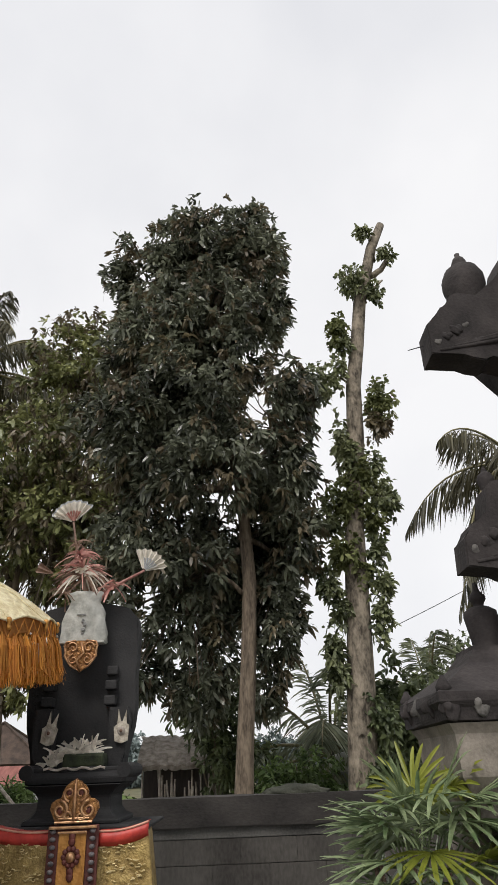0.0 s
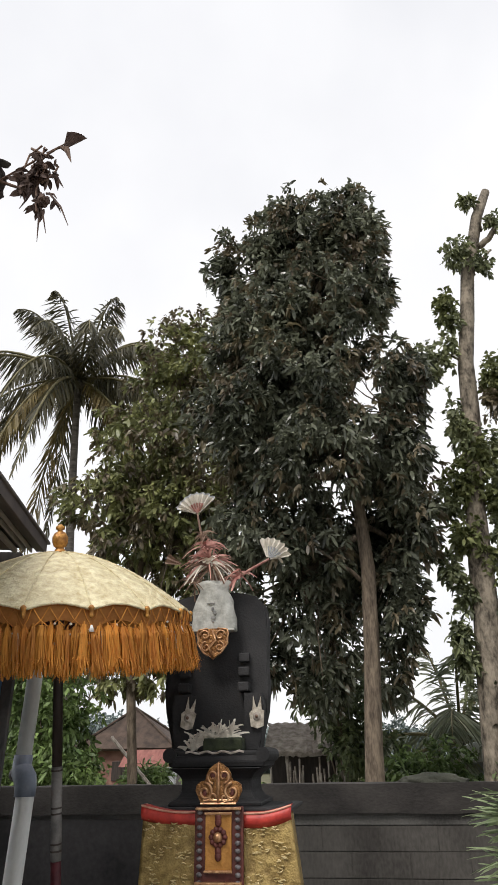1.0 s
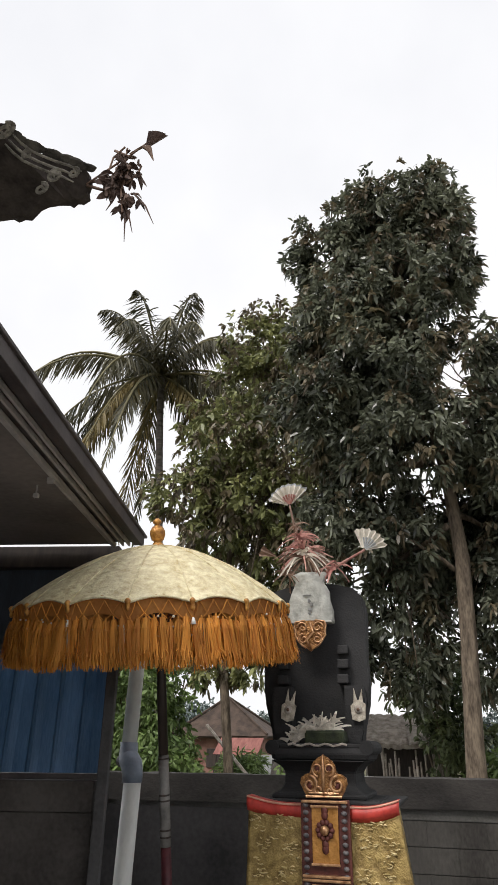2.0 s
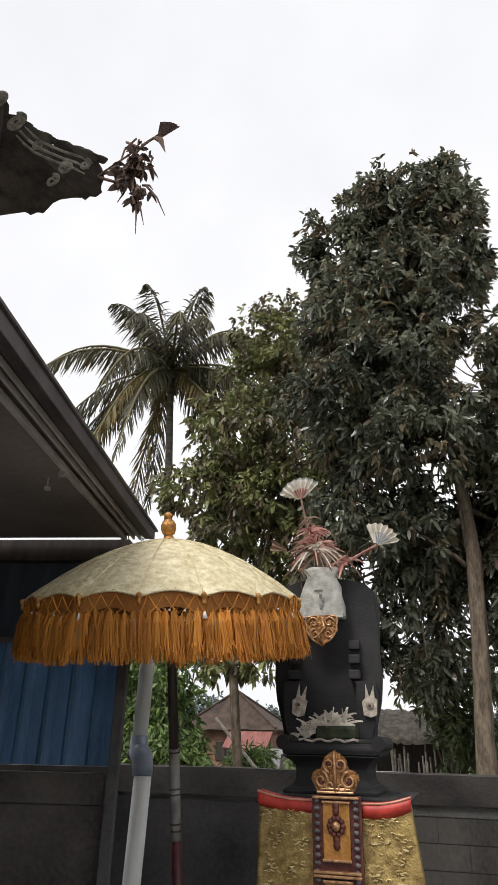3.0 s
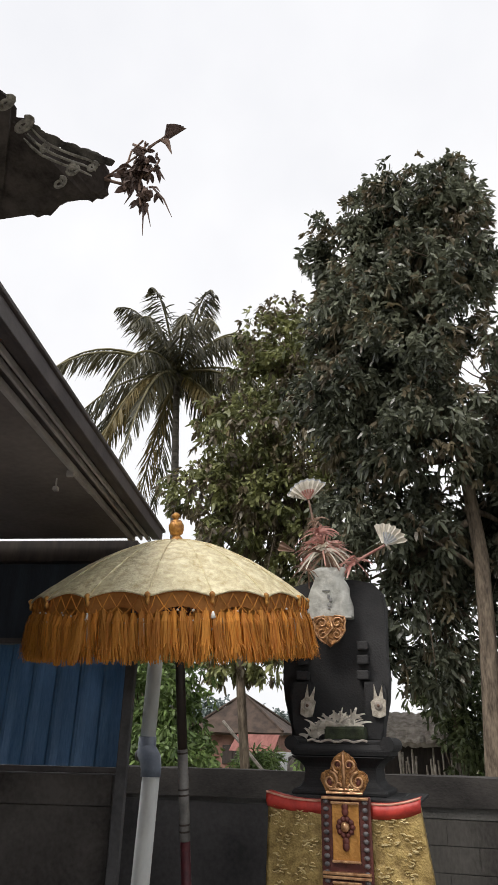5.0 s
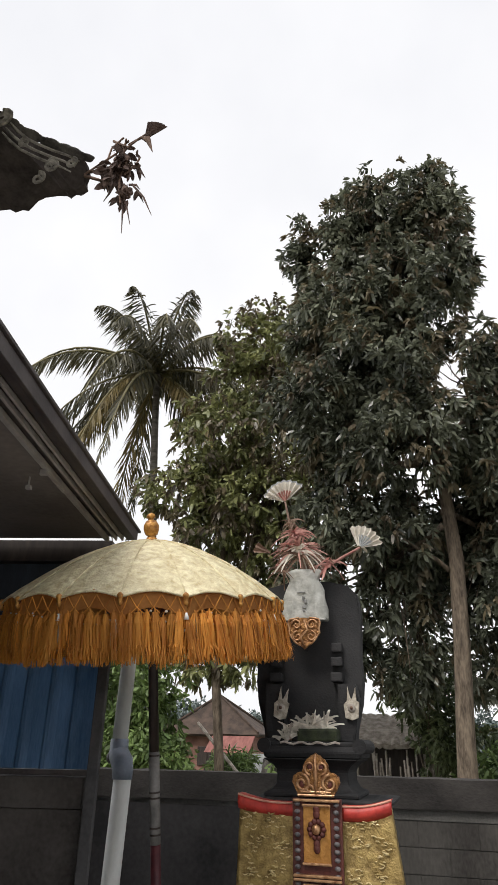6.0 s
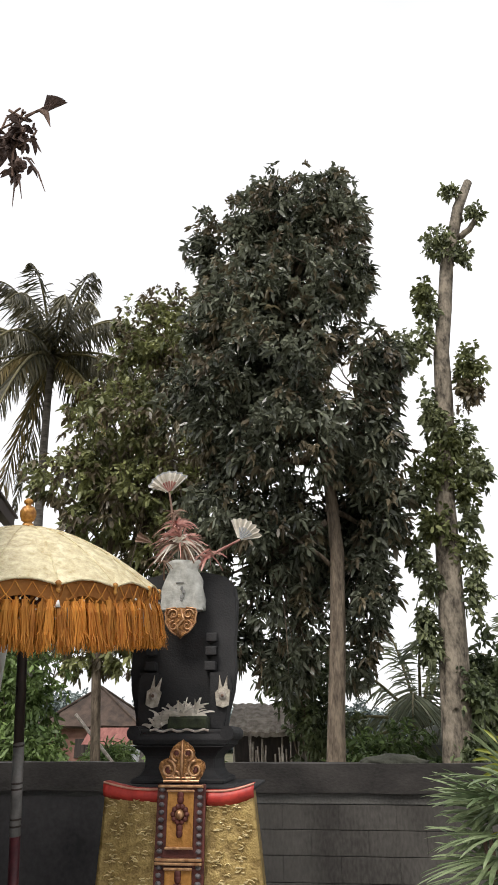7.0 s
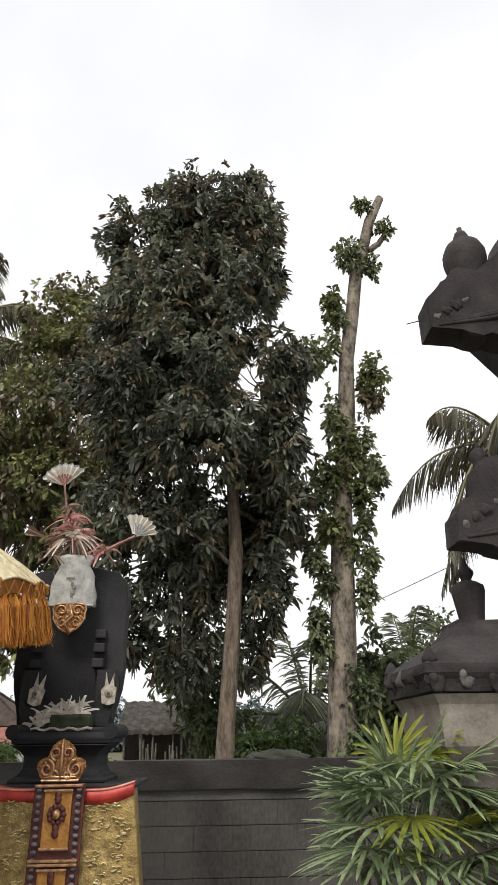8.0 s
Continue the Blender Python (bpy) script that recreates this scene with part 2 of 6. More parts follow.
def tube(bm, points, radii, sides=8, caps=True):
    """A tapered tube along points."""
    pts = [Vector(p) for p in points]
    radii = radii if isinstance(radii, (list, tuple)) else [radii] * len(pts)
    rings, side = [], None
    for i, p in enumerate(pts):
        d = (pts[min(i + 1, len(pts) - 1)] - pts[max(i - 1, 0)]).normalized()
        ref = side if side is not None else (Vector((1, 0, 0)) if abs(d.x) < 0.9 else Vector((0, 1, 0)))
        a = (ref - d * ref.dot(d)).normalized()
        b = d.cross(a)
        side = a
        rings.append([bm.verts.new(p + radii[i] * (a * math.cos(k * math.tau / sides) + b * math.sin(k * math.tau / sides))) for k in range(sides)])
    for r, s in zip(rings, rings[1:]):
        for k in range(sides):
            bm.faces.new((r[k], r[(k + 1) % sides], s[(k + 1) % sides], s[k]))
    if caps:
        bm.faces.new(rings[0][::-1])
        bm.faces.new(rings[-1])
    return bm


def lathe(bm, profile, sides=20, centre=(0, 0, 0), square=False):
    """Turns (radius, height) pairs round an upright axis; square: a four-sided stack of mouldings."""
    n = 4 if square else sides
    rings = []
    for r, z in profile:
        ring = []
        for k in range(n):
            a = (k + (0.5 if square else 0)) * math.tau / n
            q = r * (math.sqrt(2) if square else 1)
            ring.append(bm.verts.new((centre[0] + q * math.cos(a), centre[1] + q * math.sin(a), centre[2] + z)))
        rings.append(ring)
    for r, s in zip(rings, rings[1:]):
        for k in range(n):
            bm.faces.new((r[k], r[(k + 1) % n], s[(k + 1) % n], s[k]))
    bm.faces.new(rings[0][::-1])
    bm.faces.new(rings[-1])
    return bm


def extrude_outline(bm, outline, y0, y1, bevel=0.0):
    """An upright plate from an (x, z) outline, between two depths."""
    front = [bm.verts.new((x, y0, z)) for x, z in outline]
    back = [bm.verts.new((x, y1, z)) for x, z in outline]
    f = bm.faces.new(front)
    g = bm.faces.new(back[::-1])
    k = len(outline)
    for i in range(k):
        bm.faces.new((front[i], back[i], back[(i + 1) % k], front[(i + 1) % k]))
    if bevel:
        bmesh.ops.bevel(bm, geom=list(f.edges) + list(g.edges), offset=bevel, segments=2, affect="EDGES")
    bmesh.ops.recalc_face_normals(bm, faces=bm.faces)
    return bm


def leaves(places, ways, lengths, widths, rng, droop=0.25, fold=0.12):
    """Pointed leaves, four faces each: arrays of vertices and faces for from_pydata."""
    places, ways = np.asarray(places, float), np.asarray(ways, float)
    ways /= np.linalg.norm(ways, axis=1)[:, None]
    ref = rng.normal(size=ways.shape)
    side = np.cross(ways, ref)
    side /= np.linalg.norm(side, axis=1)[:, None] + 1e-9
    up = np.cross(side, ways)
    L, W = np.asarray(lengths)[:, None], np.asarray(widths)[:, None]
    down = np.array([0, 0, -1.0])
    base = places
    tip = places + ways * L + down * L * droop
    mid = places + ways * L * 0.5 + down * L * droop * 0.25
    left, right = mid + side * W / 2 + up * W * fold, mid - side * W / 2 + up * W * fold
    q = places + ways * L * 0.2 + down * L * droop * 0.04
    ql, qr = q + side * W * 0.38, q - side * W * 0.38
    e = places + ways * L * 0.8 + down * L * droop * 0.64
    el, er = e + side * W * 0.36 + up * W * fold, e - side * W * 0.36 + up * W * fold
    n = len(places)
    verts = np.stack([base, ql, qr, left, right, el, er, tip], 1).reshape(-1, 3)
    o = np.arange(n) * 8
    rows = [(0, 2, 1), (1, 2, 4, 3), (3, 4, 6, 5), (5, 6, 7)]
    faces = [f for r in rows for f in map(tuple, np.stack([o + k for k in r], 1).tolist())]
    return verts, faces


def rosettes(centres, outward, rng, count=9, length=0.2, width=0.05, spread=0.9, droop=0.35):
    """Tufts of leaves that splay from twig ends."""
    c = np.repeat(np.asarray(centres), count, 0)
    o = np.repeat(np.asarray(outward), count, 0)
    d = o * 0.7 + rng.normal(size=o.shape) * spread
    d[:, 2] -= 0.15
    n = len(c)
    return leaves(c + rng.normal(size=c.shape) * length * 0.18, d, length * rng.uniform(0.6, 1.25, n), width * rng.uniform(0.7, 1.25, n), rng, droop)


def crown_points(blobs, density, rng, shell=0.45, lump=0.28, gaps=0.0):
    """Twig ends in lumpy shells round ellipsoids (x, y, z, rx, ry, rz)."""
    pts, out = [], []
    for x, y, z, rx, ry, rz, *thin in blobs:
        n = int((thin[0] if thin else 1.0) * density * (rx * ry + ry * rz + rx * rz) * 4)
        d = rng.normal(size=(n, 3))
        d /= np.linalg.norm(d, axis=1)[:, None]
        k = np.array([noise.noise(Vector((a * 2.3 + x * 3, b * 2.3 + y, c * 2.3 + z * 2))) + 0.5 * noise.noise(Vector((a * 6 + x, b * 6, c * 6 + z))) for a, b, c in d])
        s = (1 - shell * rng.random(n) ** 1.6) * (1 + lump * k) * np.where(rng.random(n) < 0.07, rng.uniform(1.03, 1.12, n), 1.0)
        s = np.minimum(s, 1.17)
        p = np.array((x, y, z)) + d * s[:, None] * np.array((rx, ry, rz))
        # hollows between the boughs
        bough = np.array([noise.noise(Vector(q) * 1.7) + 0.6 * noise.noise(Vector(q) * 4.1) for q in p])
        keep = (bough + rng.normal(size=n) * 0.10 > -0.16) | (s < 0.7)
        if gaps:
            # openings that reach through the crown, where the sky shows
            thin_at = np.array([noise.noise(Vector((q[0] * 1.5 + 3, q[1] * 0.35, q[2] * 1.5))) + 0.5 * noise.noise(Vector((q[0] * 4, q[1] * 0.5, q[2] * 4))) for q in p])
            keep &= (thin_at > -0.15) | (rng.random(n) > gaps) | (p[:, 2] < 5.0)
        pts.append(p[keep])
        out.append(d[keep])
    return np.concatenate(pts), np.concatenate(out)


def limb(bm, a, b, r0, r1, rng, bend=0.12, steps=6, sides=7):
    a, b = Vector(a), Vector(b)
    ln = (b - a).length
    off = Vector(rng.normal(size=3)) * bend * ln
    pts = [a.lerp(b, i / steps) + off * math.sin(math.pi * i / steps) * 0.6 + Vector(rng.normal(size=3)) * ln * 0.012 for i in range(steps + 1)]
    pts[0], pts[-1] = a, b
    return tube(bm, pts, [r0 + (r1 - r0) * i / steps for i in range(steps + 1)], sides)


# ---- ground ----
WALL_Y, WALL_TOP = 5.40, 1.325
bm = bmesh.new()
bmesh.ops.create_grid(bm, x_segments=120, y_segments=120, size=1500)
for v in bm.verts:
    s = 1500
    v.co.x, v.co.y = math.copysign(abs(v.co.x / s) ** 2.2 * s, v.co.x), math.copysign(abs(v.co.y / s) ** 2.2 * s, v.co.y)
    if v.co.length > 10:
        v.co.z += 0.12 * noise.noise(v.co * 0.2)
tagged(part("ground", bm, M_SOIL, None, "bare soil and patchy grass of a village yard"), category="ground", kind="structure")

# unseen grey floor, added to bounce light up under the eaves
bm = bmesh.new()
box(bm, (-6.0, -7.0, -0.06), (6.0, WALL_Y, 0.012), 0.005)
tagged(part("pavement", bm, M_BOUNCEFLOOR, None, "unseen grey yard floor, added to bounce light upwards"), category="pavement", kind="structure")

# ---- boundary wall: blocks under a cement cap ----
wall = thing("wall_north", (0, WALL_Y + 0.08, 0), "grey concrete block wall with a stained cement cap", "wall", kind="structure")
bm = bmesh.new()
box(bm, (-6.0, WALL_Y + 0.012, 0), (5.5, WALL_Y + 0.15, 1.14))
part("mortar_core", bm, M_MORTAR, wall)
rng = np.random.default_rng(3)
bm = bmesh.new()
vs = []
bmesh.ops.create_grid(bm, x_segments=160, y_segments=1, size=0.5, matrix=Matrix.Diagonal((11.5, 0.22, 1, 1)))
bmesh.ops.translate(bm, vec=(-0.25, WALL_Y + 0.075, WALL_TOP), verts=bm.verts)
r = bmesh.ops.extrude_face_region(bm, geom=bm.faces[:])
low = [g for g in r["geom"] if isinstance(g, bmesh.types.BMVert)]
bmesh.ops.translate(bm, vec=(0, 0, -0.19), verts=low)
for v in bm.verts:
    v.co.z += 0.006 * noise.noise(v.co * 3.1) + 0.004 * noise.noise(v.co * 11)
    v.co.y += 0.005 * noise.noise(v.co * 5.3 + Vector((9, 0, 0)))
bmesh.ops.recalc_face_normals(bm, faces=bm.faces)
part("cap", bm, M_WALLCAP, wall, "stained dark cement cap")

# ---- the shed: eave, soffit, end wall with blue sheets ----
CORNER, U, V = Vector((-1.98, 3.68, 0)), Vector((0.219, -0.9757, 0)), Vector((-0.9757, -0.219, 0))
SHED = Matrix(((U.x, V.x, 0, CORNER.x), (U.y, V.y, 0, CORNER.y), (0, 0, 1, 0), (0, 0, 0, 1)))


def shed_box(name, lo, hi, mat, parent, bevel=0.004, label=""):
    bm = bmesh.new()
    box(bm, lo, hi, bevel, SHED)
    bmesh.ops.recalc_face_normals(bm, faces=bm.faces)
    return part(name, bm, mat, parent, label)


shed = thing("shed", (-2.8, 3.6, 0), "open shed with a brown soffit, dark fascia and blue corrugated end wall", "shed", kind="structure")
shed_box("roof_sheet", (-0.03, 0.0, 2.722), (5.2, 2.0, 2.738), M_FASCIA, shed)
shed_box("fascia", (0.0, 0.012, 2.655), (5.2, 0.03, 2.72), M_FASCIA, shed, label="dark brown steel fascia")
shed_box("gutter", (0.0, 0.032, 2.668), (5.2, 0.075, 2.68), M_FASCIA, shed)
for v0, w, z in ((0.096, 0.012, 2.66), (0.136, 0.012, 2.662), (0.186, 0.026, 2.656)):
    shed_box("trim_strip", (0.01, v0, z), (5.2, v0 + w, z + 0.026), M_STRIP, shed, 0.003, "pale aluminium trim strip")
shed_box("gutter_back", (0.0, 0.076, 2.69), (5.2, 0.215, 2.70), M_FASCIA, shed)
for k in range(5):
    shed_box("soffit_board", (0.03 + k * 1.185, 0.217, 2.67 - 0.006 * (k % 2)), (0.03 + k * 1.185 + 1.178, 1.94, 2.685 - 0.006 * (k % 2)), M_SOFFIT, shed, 0.003)
shed_box("beam", (-0.19, 0.20, 2.56), (-0.11, 2.0, 2.70), M_DARKWOOD, shed)
shed_box("post", (-0.16, 0.14, 0), (-0.10, 0.20, 2.56), M_STEELPOST, shed, 0.006, "grey painted steel post")
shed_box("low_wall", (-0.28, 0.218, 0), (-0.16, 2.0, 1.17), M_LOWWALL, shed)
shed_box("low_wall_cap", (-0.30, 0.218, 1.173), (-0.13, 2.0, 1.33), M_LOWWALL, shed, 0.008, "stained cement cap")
shed_box("bottom_rail", (-0.25, 0.218, 1.338), (-0.19, 2.0, 1.366), M_FASCIA, shed)
shed_box("top_rail", (-0.26, 0.218, 2.053), (-0.17, 2.0, 2.085), M_FASCIA, shed)
# navy panel whose colour stands in for the shade above the blue sheets
shed_box("upper_boards", (-0.30, 0.218, 2.088), (-0.25, 2.0, 2.69), M_SHADEFILL, shed, label="dark navy fill standing in for the shade above the blue sheets")
shed_box("side_wall", (-0.1, 1.95, 0), (5.2, 2.05, 2.72), M_WALLCAP, shed)
for k in range(2):
    bm = bmesh.new()
    cols = []
    nseg = 48
    for i in range(nseg + 1):
        a = i / nseg
        ph = (a * 6.0) % 1.0
        d = 0.0 if ph < 0.55 else (0.022 if 0.65 < ph < 0.9 else 0.011)
        p = SHED @ Vector((-0.22 + d - 0.004 * (k % 2), 0.218 + k * 0.88 + a * 0.9, 0))
        cols.append((bm.verts.new((p.x, p.y, 1.368)), bm.verts.new((p.x, p.y, 2.05))))
    for (a, b), (c, d) in zip(cols, cols[1:]):
        bm.faces.new((a, c, d, b))
    bmesh.ops.solidify(bm, geom=bm.faces[:], thickness=0.003)
    part("corrugated_sheet", bm, M_BLUE, shed, "faded blue corrugated metal sheet" if k == 0 else "")
# gutter hook pieces; the long thin box stands in for a bright highlight
for u0, v0, u1, v1, z0, z1 in ((1.07, 0.31, 1.078, 0.318, 2.61, 2.665), (1.06, 0.3, 1.085, 0.325, 2.60, 2.62), (0.9, 0.2, 1.16, 0.207, 2.645, 2.656), (1.155, 0.195, 1.175, 0.23, 2.635, 2.665)):
    shed_box("hook", (u0, v0, z0), (u1, v1, z1), M_STRIP, shed, 0.003, "bent metal gutter hook with a pale strip for its highlight")

pipe = thing("downpipe", (-2.17, 4.08, 0), "grey-white plastic downpipe with a blue-grey elbow joint", "pipe")
bm = bmesh.new()
tube(bm, [(-2.186, 4.10, 1.50), (-2.155, 4.10, 2.74)], 0.048, 20)
part("upper_pipe", bm, M_PVC, pipe, smooth=True)
bm = bmesh.new()
tube(bm, [(-2.187, 4.10, 1.535), (-2.187, 4.10, 1.475), (-2.175, 4.085, 1.445), (-2.14, 4.06, 1.41), (-2.125, 4.05, 1.36), (-2.125, 4.05, 1.315)], [0.055, 0.057, 0.064, 0.066, 0.062, 0.06], 20)
part("elbow", bm, M_PVCGREY, pipe, "blue-grey elbow joint", smooth=True)
bm = bmesh.new()
tube(bm, [(-2.238, 4.11, 1.43), (-2.205, 4.09, 1.43)], [0.036, 0.036], 16)
part("branch_stub", bm, M_FASCIA, pipe, smooth=True)
bm = bmesh.new()
tube(bm, [(-2.165, 4.05, 0), (-2.122, 4.05, 1.32)], 0.053, 20)
part("lower_pipe", bm, M_PVC, pipe, smooth=True)

# ---- the black stone shrine ----
SX = -0.905
shrine = thing("throne_shrine", (SX, 3.8, 0), "black stone shrine shaped like an empty high-backed throne", "shrine")
bm = bmesh.new()
lathe(bm, [(0.42, 0), (0.42, 0.12), (0.38, 0.14), (0.36, 0.3), (0.31, 0.4), (0.29, 1.0), (0.3, 1.02), (0.3, 1.22), (0.28, 1.24), (0.28, 1.28)], centre=(-0.88, 3.83, 0), square=True)
bmesh.ops.bevel(bm, geom=bm.edges[:], offset=0.008, segments=1, affect="EDGES")
part("pedestal", bm, M_BLACKSTONE, shrine)
bm = bmesh.new()
lathe(bm, [(0.24, 1.278), (0.24, 1.30), (0.205, 1.315), (0.185, 1.345), (0.183, 1.40), (0.2, 1.425), (0.245, 1.455)], centre=(SX - 0.01, 3.9, 0), square=True)
bmesh.ops.bevel(bm, geom=bm.edges[:], offset=0.006, segments=1, affect="EDGES")
part("neck", bm, M_BLACKSTONE, shrine)
bm = bmesh.new()
box(bm, (SX - 0.265, 3.68, 1.455), (SX + 0.25, 4.14, 1.515), 0.026)
for sx in (-1, 1):
    tube(bm, [(SX - 0.008 + sx * 0.248, 3.68, 1.515), (SX - 0.008 + sx * 0.248, 4.12, 1.515)], 0.036, 14)
box(bm, (SX - 0.24, 3.70, 1.51), (SX + 0.24, 4.14, 1.535), 0.008)
part("seat", bm, M_BLACKSTONE, shrine, smooth=False)
BX = SX - 0.068
bm = bmesh.new()
half = [(0.27, 1.53), (0.28, 1.62), (0.312, 1.74), (0.324, 1.85), (0.318, 2.0), (0.325, 2.14), (0.332, 2.26), (0.318, 2.34), (0.26, 2.40), (0.13, 2.43)]
outline = [(BX + 0.95 * x, z) for x, z in half] + [(BX - 0.95 * x, z) for x, z in half[::-1]]
extrude_outline(bm, outline, 3.98, 4.12, 0.012)
part("backrest", bm, M_BLACKSTONE, shrine)
for sx in (-1, 1):
    bm = bmesh.new()
    outline = [(BX + 0.03 + 0.93 * sx * x, z) for x, z in ((0.16, 1.53), (0.255, 1.53), (0.27, 1.62), (0.285, 1.76), (0.27, 1.83), (0.165, 1.83))]
    extrude_outline(bm, outline, 3.86, 3.979, 0.01)
    part("arm_wing", bm, M_BLACKSTONE, shrine)
    for k, z in enumerate((1.845, 1.93, 2.01)):
        bm = bmesh.new()
        box(bm, (BX + sx * 0.175 - 0.035, 3.90 + 0.02 * k, z), (BX + sx * 0.175 + 0.03, 3.979, z + 0.05), 0.008)
        part("stepped_block", bm, M_BLACKSTONE, shrine)

# brocade cloth hung round the pedestal
cloth = thing("brocade_cloth", (-0.87, 3.86, 0.7), "gold brocade cloth with a red top band round the shrine's pedestal", "cloth")
FX0, FX1, FY = -1.228, -0.512, 3.49


def cloth_front(a, z):
    """A place on the hanging cloth: a runs 0 to 1 across the front, with soft folds that widen downwards."""
    d = max(0.0, 1.27 - z)
    x0, x1 = FX0 - 0.02 * d, FX1 + 0.13 * d
    return Vector((x0 + (x1 - x0) * a, FY - 0.06 * d + 0.010 * d * math.sin(a * 23) - 0.008 * math.sin(a * 7 + z * 5), z))


bm = bmesh.new()
grid = [[bm.verts.new(cloth_front(i / 40, 1.255 - j * 0.03)) for i in range(41)] for j in range(34)]
for r, s in zip(grid, grid[1:]):
    for i in range(40):
        bm.faces.new((r[i], r[i + 1], s[i + 1], s[i]))
for col, sx in ((0, -1), (40, 1)):
    prev = [row[col] for row in grid]
    for k in range(1, 5):
        cur = [bm.verts.new(v.co + Vector((-sx * 0.006 * k, 0.09 * k, 0))) for v in [row[col] for row in grid]]
        for a, b, c, d in zip(prev, prev[1:], cur[1:], cur):
            bm.faces.new((a, b, c, d))
        prev = cur
bmesh.ops.recalc_face_normals(bm, faces=bm.faces)
bmesh.ops.solidify(bm, geom=bm.faces[:], thickness=0.004)
brocade = part("brocade", bm, M_BROCADE, cloth, smooth=True)
# raised gold thread ornaments, in scattered sprays
rng = np.random.default_rng(5)
for row in range(7):
    for col in range(6):
        ca, cz = (col + 0.5 + 0.5 * (row % 2) * 0.6) / 6.3, 1.20 - row * 0.105
        if abs(ca - 0.5) < 0.13:
            continue
        bm = bmesh.new()
        for k in range(15):
            a, z = ca + rng.normal() * 0.032, cz + rng.normal() * 0.026
            if not 0.02 < a < 0.98:
                continue
            w, t, bow = rng.uniform(0.012, 0.030), rng.uniform(-0.3, 0.3), rng.uniform(-0.007, 0.007)
            pts = [cloth_front(min(max(a + s * w / 0.72, 0), 1), z + t * s * w + bow * (1 - (2 * s) ** 2)) + Vector((0, -0.007, 0)) for s in (-0.5, -0.17, 0.17, 0.5)]
            tube(bm, pts, [0.0014, 0.003, 0.003, 0.0012], 5)
        if bm.verts:
            tagged(part("thread_spray", bm, M_THREAD, brocade), kind="stuff")
        else:
            bm.free()
for x0, x1, z0, z1 in ((FX0 - 0.006, -0.955, 1.298, 1.268), (-0.735, FX1 + 0.006, 1.262, 1.295)):
    bm = bmesh.new()
    rows = []
    for i in range(17):
        a = i / 16
        zt = z0 + (z1 - z0) * a - 0.012 * math.sin(math.pi * a)
        x = x0 + (x1 - x0) * a
        ring = [(x, FY - 0.004, zt - 0.062), (x, FY - 0.024, zt - 0.035), (x, FY - 0.02, zt - 0.008), (x, FY + 0.01, zt + 0.004), (x, FY + 0.07, zt + 0.004)]
        rows.append([bm.verts.new(p) for p in ring])
    for r, s in zip(rows, rows[1:]):
        for k in range(4):
            bm.faces.new((r[k], s[k], s[k + 1], r[k + 1]))
    bmesh.ops.recalc_face_normals(bm, faces=bm.faces)
    bmesh.ops.solidify(bm, geom=bm.faces[:], thickness=0.004)
    band = part("red_band", bm, M_RED, cloth, "red satin top band", smooth=True)
    bm = bmesh.new()
    tube(bm, [(x0 + (x1 - x0) * i / 16, FY - 0.018, z0 + (z1 - z0) * i / 16 - 0.012 * math.sin(math.pi * i / 16)) for i in range(17)], 0.005, 6)
    part("edging", bm, M_RIM, band)
bm = bmesh.new()
box(bm, (FX0, FY + 0.05, 1.262), (FX1, 4.2, 1.276), 0.004)
part("cloth_top", bm, M_BLACKSTONE, cloth)

# carved gilt panel with a crest, hung on the front
panel = thing("gilded_plaque", (-0.845, 3.44, 0.9), "carved and gilded wooden hanging panel with a pierced crest", "ornament")
PX, PY = -0.843, 3.42


def scroll(bm, cx, cz, r, turns=1.25, wire=0.008, start=0.0, hand=1, y=PY - 0.02, sides=6):
    pts = []
    for i in range(22):
        a = i / 21
        rr = r * (1 - 0.78 * a)
        t = start + hand * a * turns * math.tau
        pts.append((cx + rr * math.cos(t), y, cz + rr * math.sin(t)))
    tube(bm, pts, [wire * (1 - 0.4 * i / 21) for i in range(22)], sides)


def frame_plate(name, x0, x1, z0, z1, y0, y1, mat, bevel=0.004):
    bm = bmesh.new()
    box(bm, (x0, y0, z0), (x1, y1, z1), bevel)
    return part(name, bm, mat, panel)


frame_plate("backing", PX - 0.115, PX + 0.115, 0.42, 1.293, PY + 0.012, PY + 0.032, M_MAROON)
for z0, z1 in ((1.035, 1.265), (0.72, 0.955), (0.45, 0.66)):
    frame_plate("inner_panel", PX - 0.062, PX + 0.062, z0, z1, PY, PY + 0.011, M_ORANGEPANEL)
    for zz in (z0, z1):
        frame_plate("gilt_bar", PX - 0.066, PX + 0.066, zz - 0.005, zz + 0.006, PY - 0.012, PY + 0.0, M_GILTPALE)
    bm = bmesh.new()
    c = (z0 + z1) / 2 + 0.02
    for k in range(10):
        a = k * math.tau / 10
        bmesh.ops.create_uvsphere(bm, u_segments=8, v_segments=6, radius=0.013, matrix=Matrix.Translation((PX + 0.032 * math.cos(a), PY - 0.006, c + 0.032 * math.sin(a))))
    for zz in (-0.075, -0.055, 0.06, 0.08):
        bmesh.ops.create_uvsphere(bm, u_segments=8, v_segments=6, radius=0.016, matrix=Matrix.Translation((PX, PY - 0.004, c + zz)) @ Matrix.Diagonal((1, 0.6, 1.3, 1)))
    tagged(part("rosette", bm, M_MAROON, panel, smooth=True), kind="stuff")
    bm = bmesh.new()
    bmesh.ops.create_uvsphere(bm, u_segments=12, v_segments=8, radius=0.021, matrix=Matrix.Translation((PX, PY - 0.014, c)))
    part("boss", bm, M_GILTPALE, panel, smooth=True)
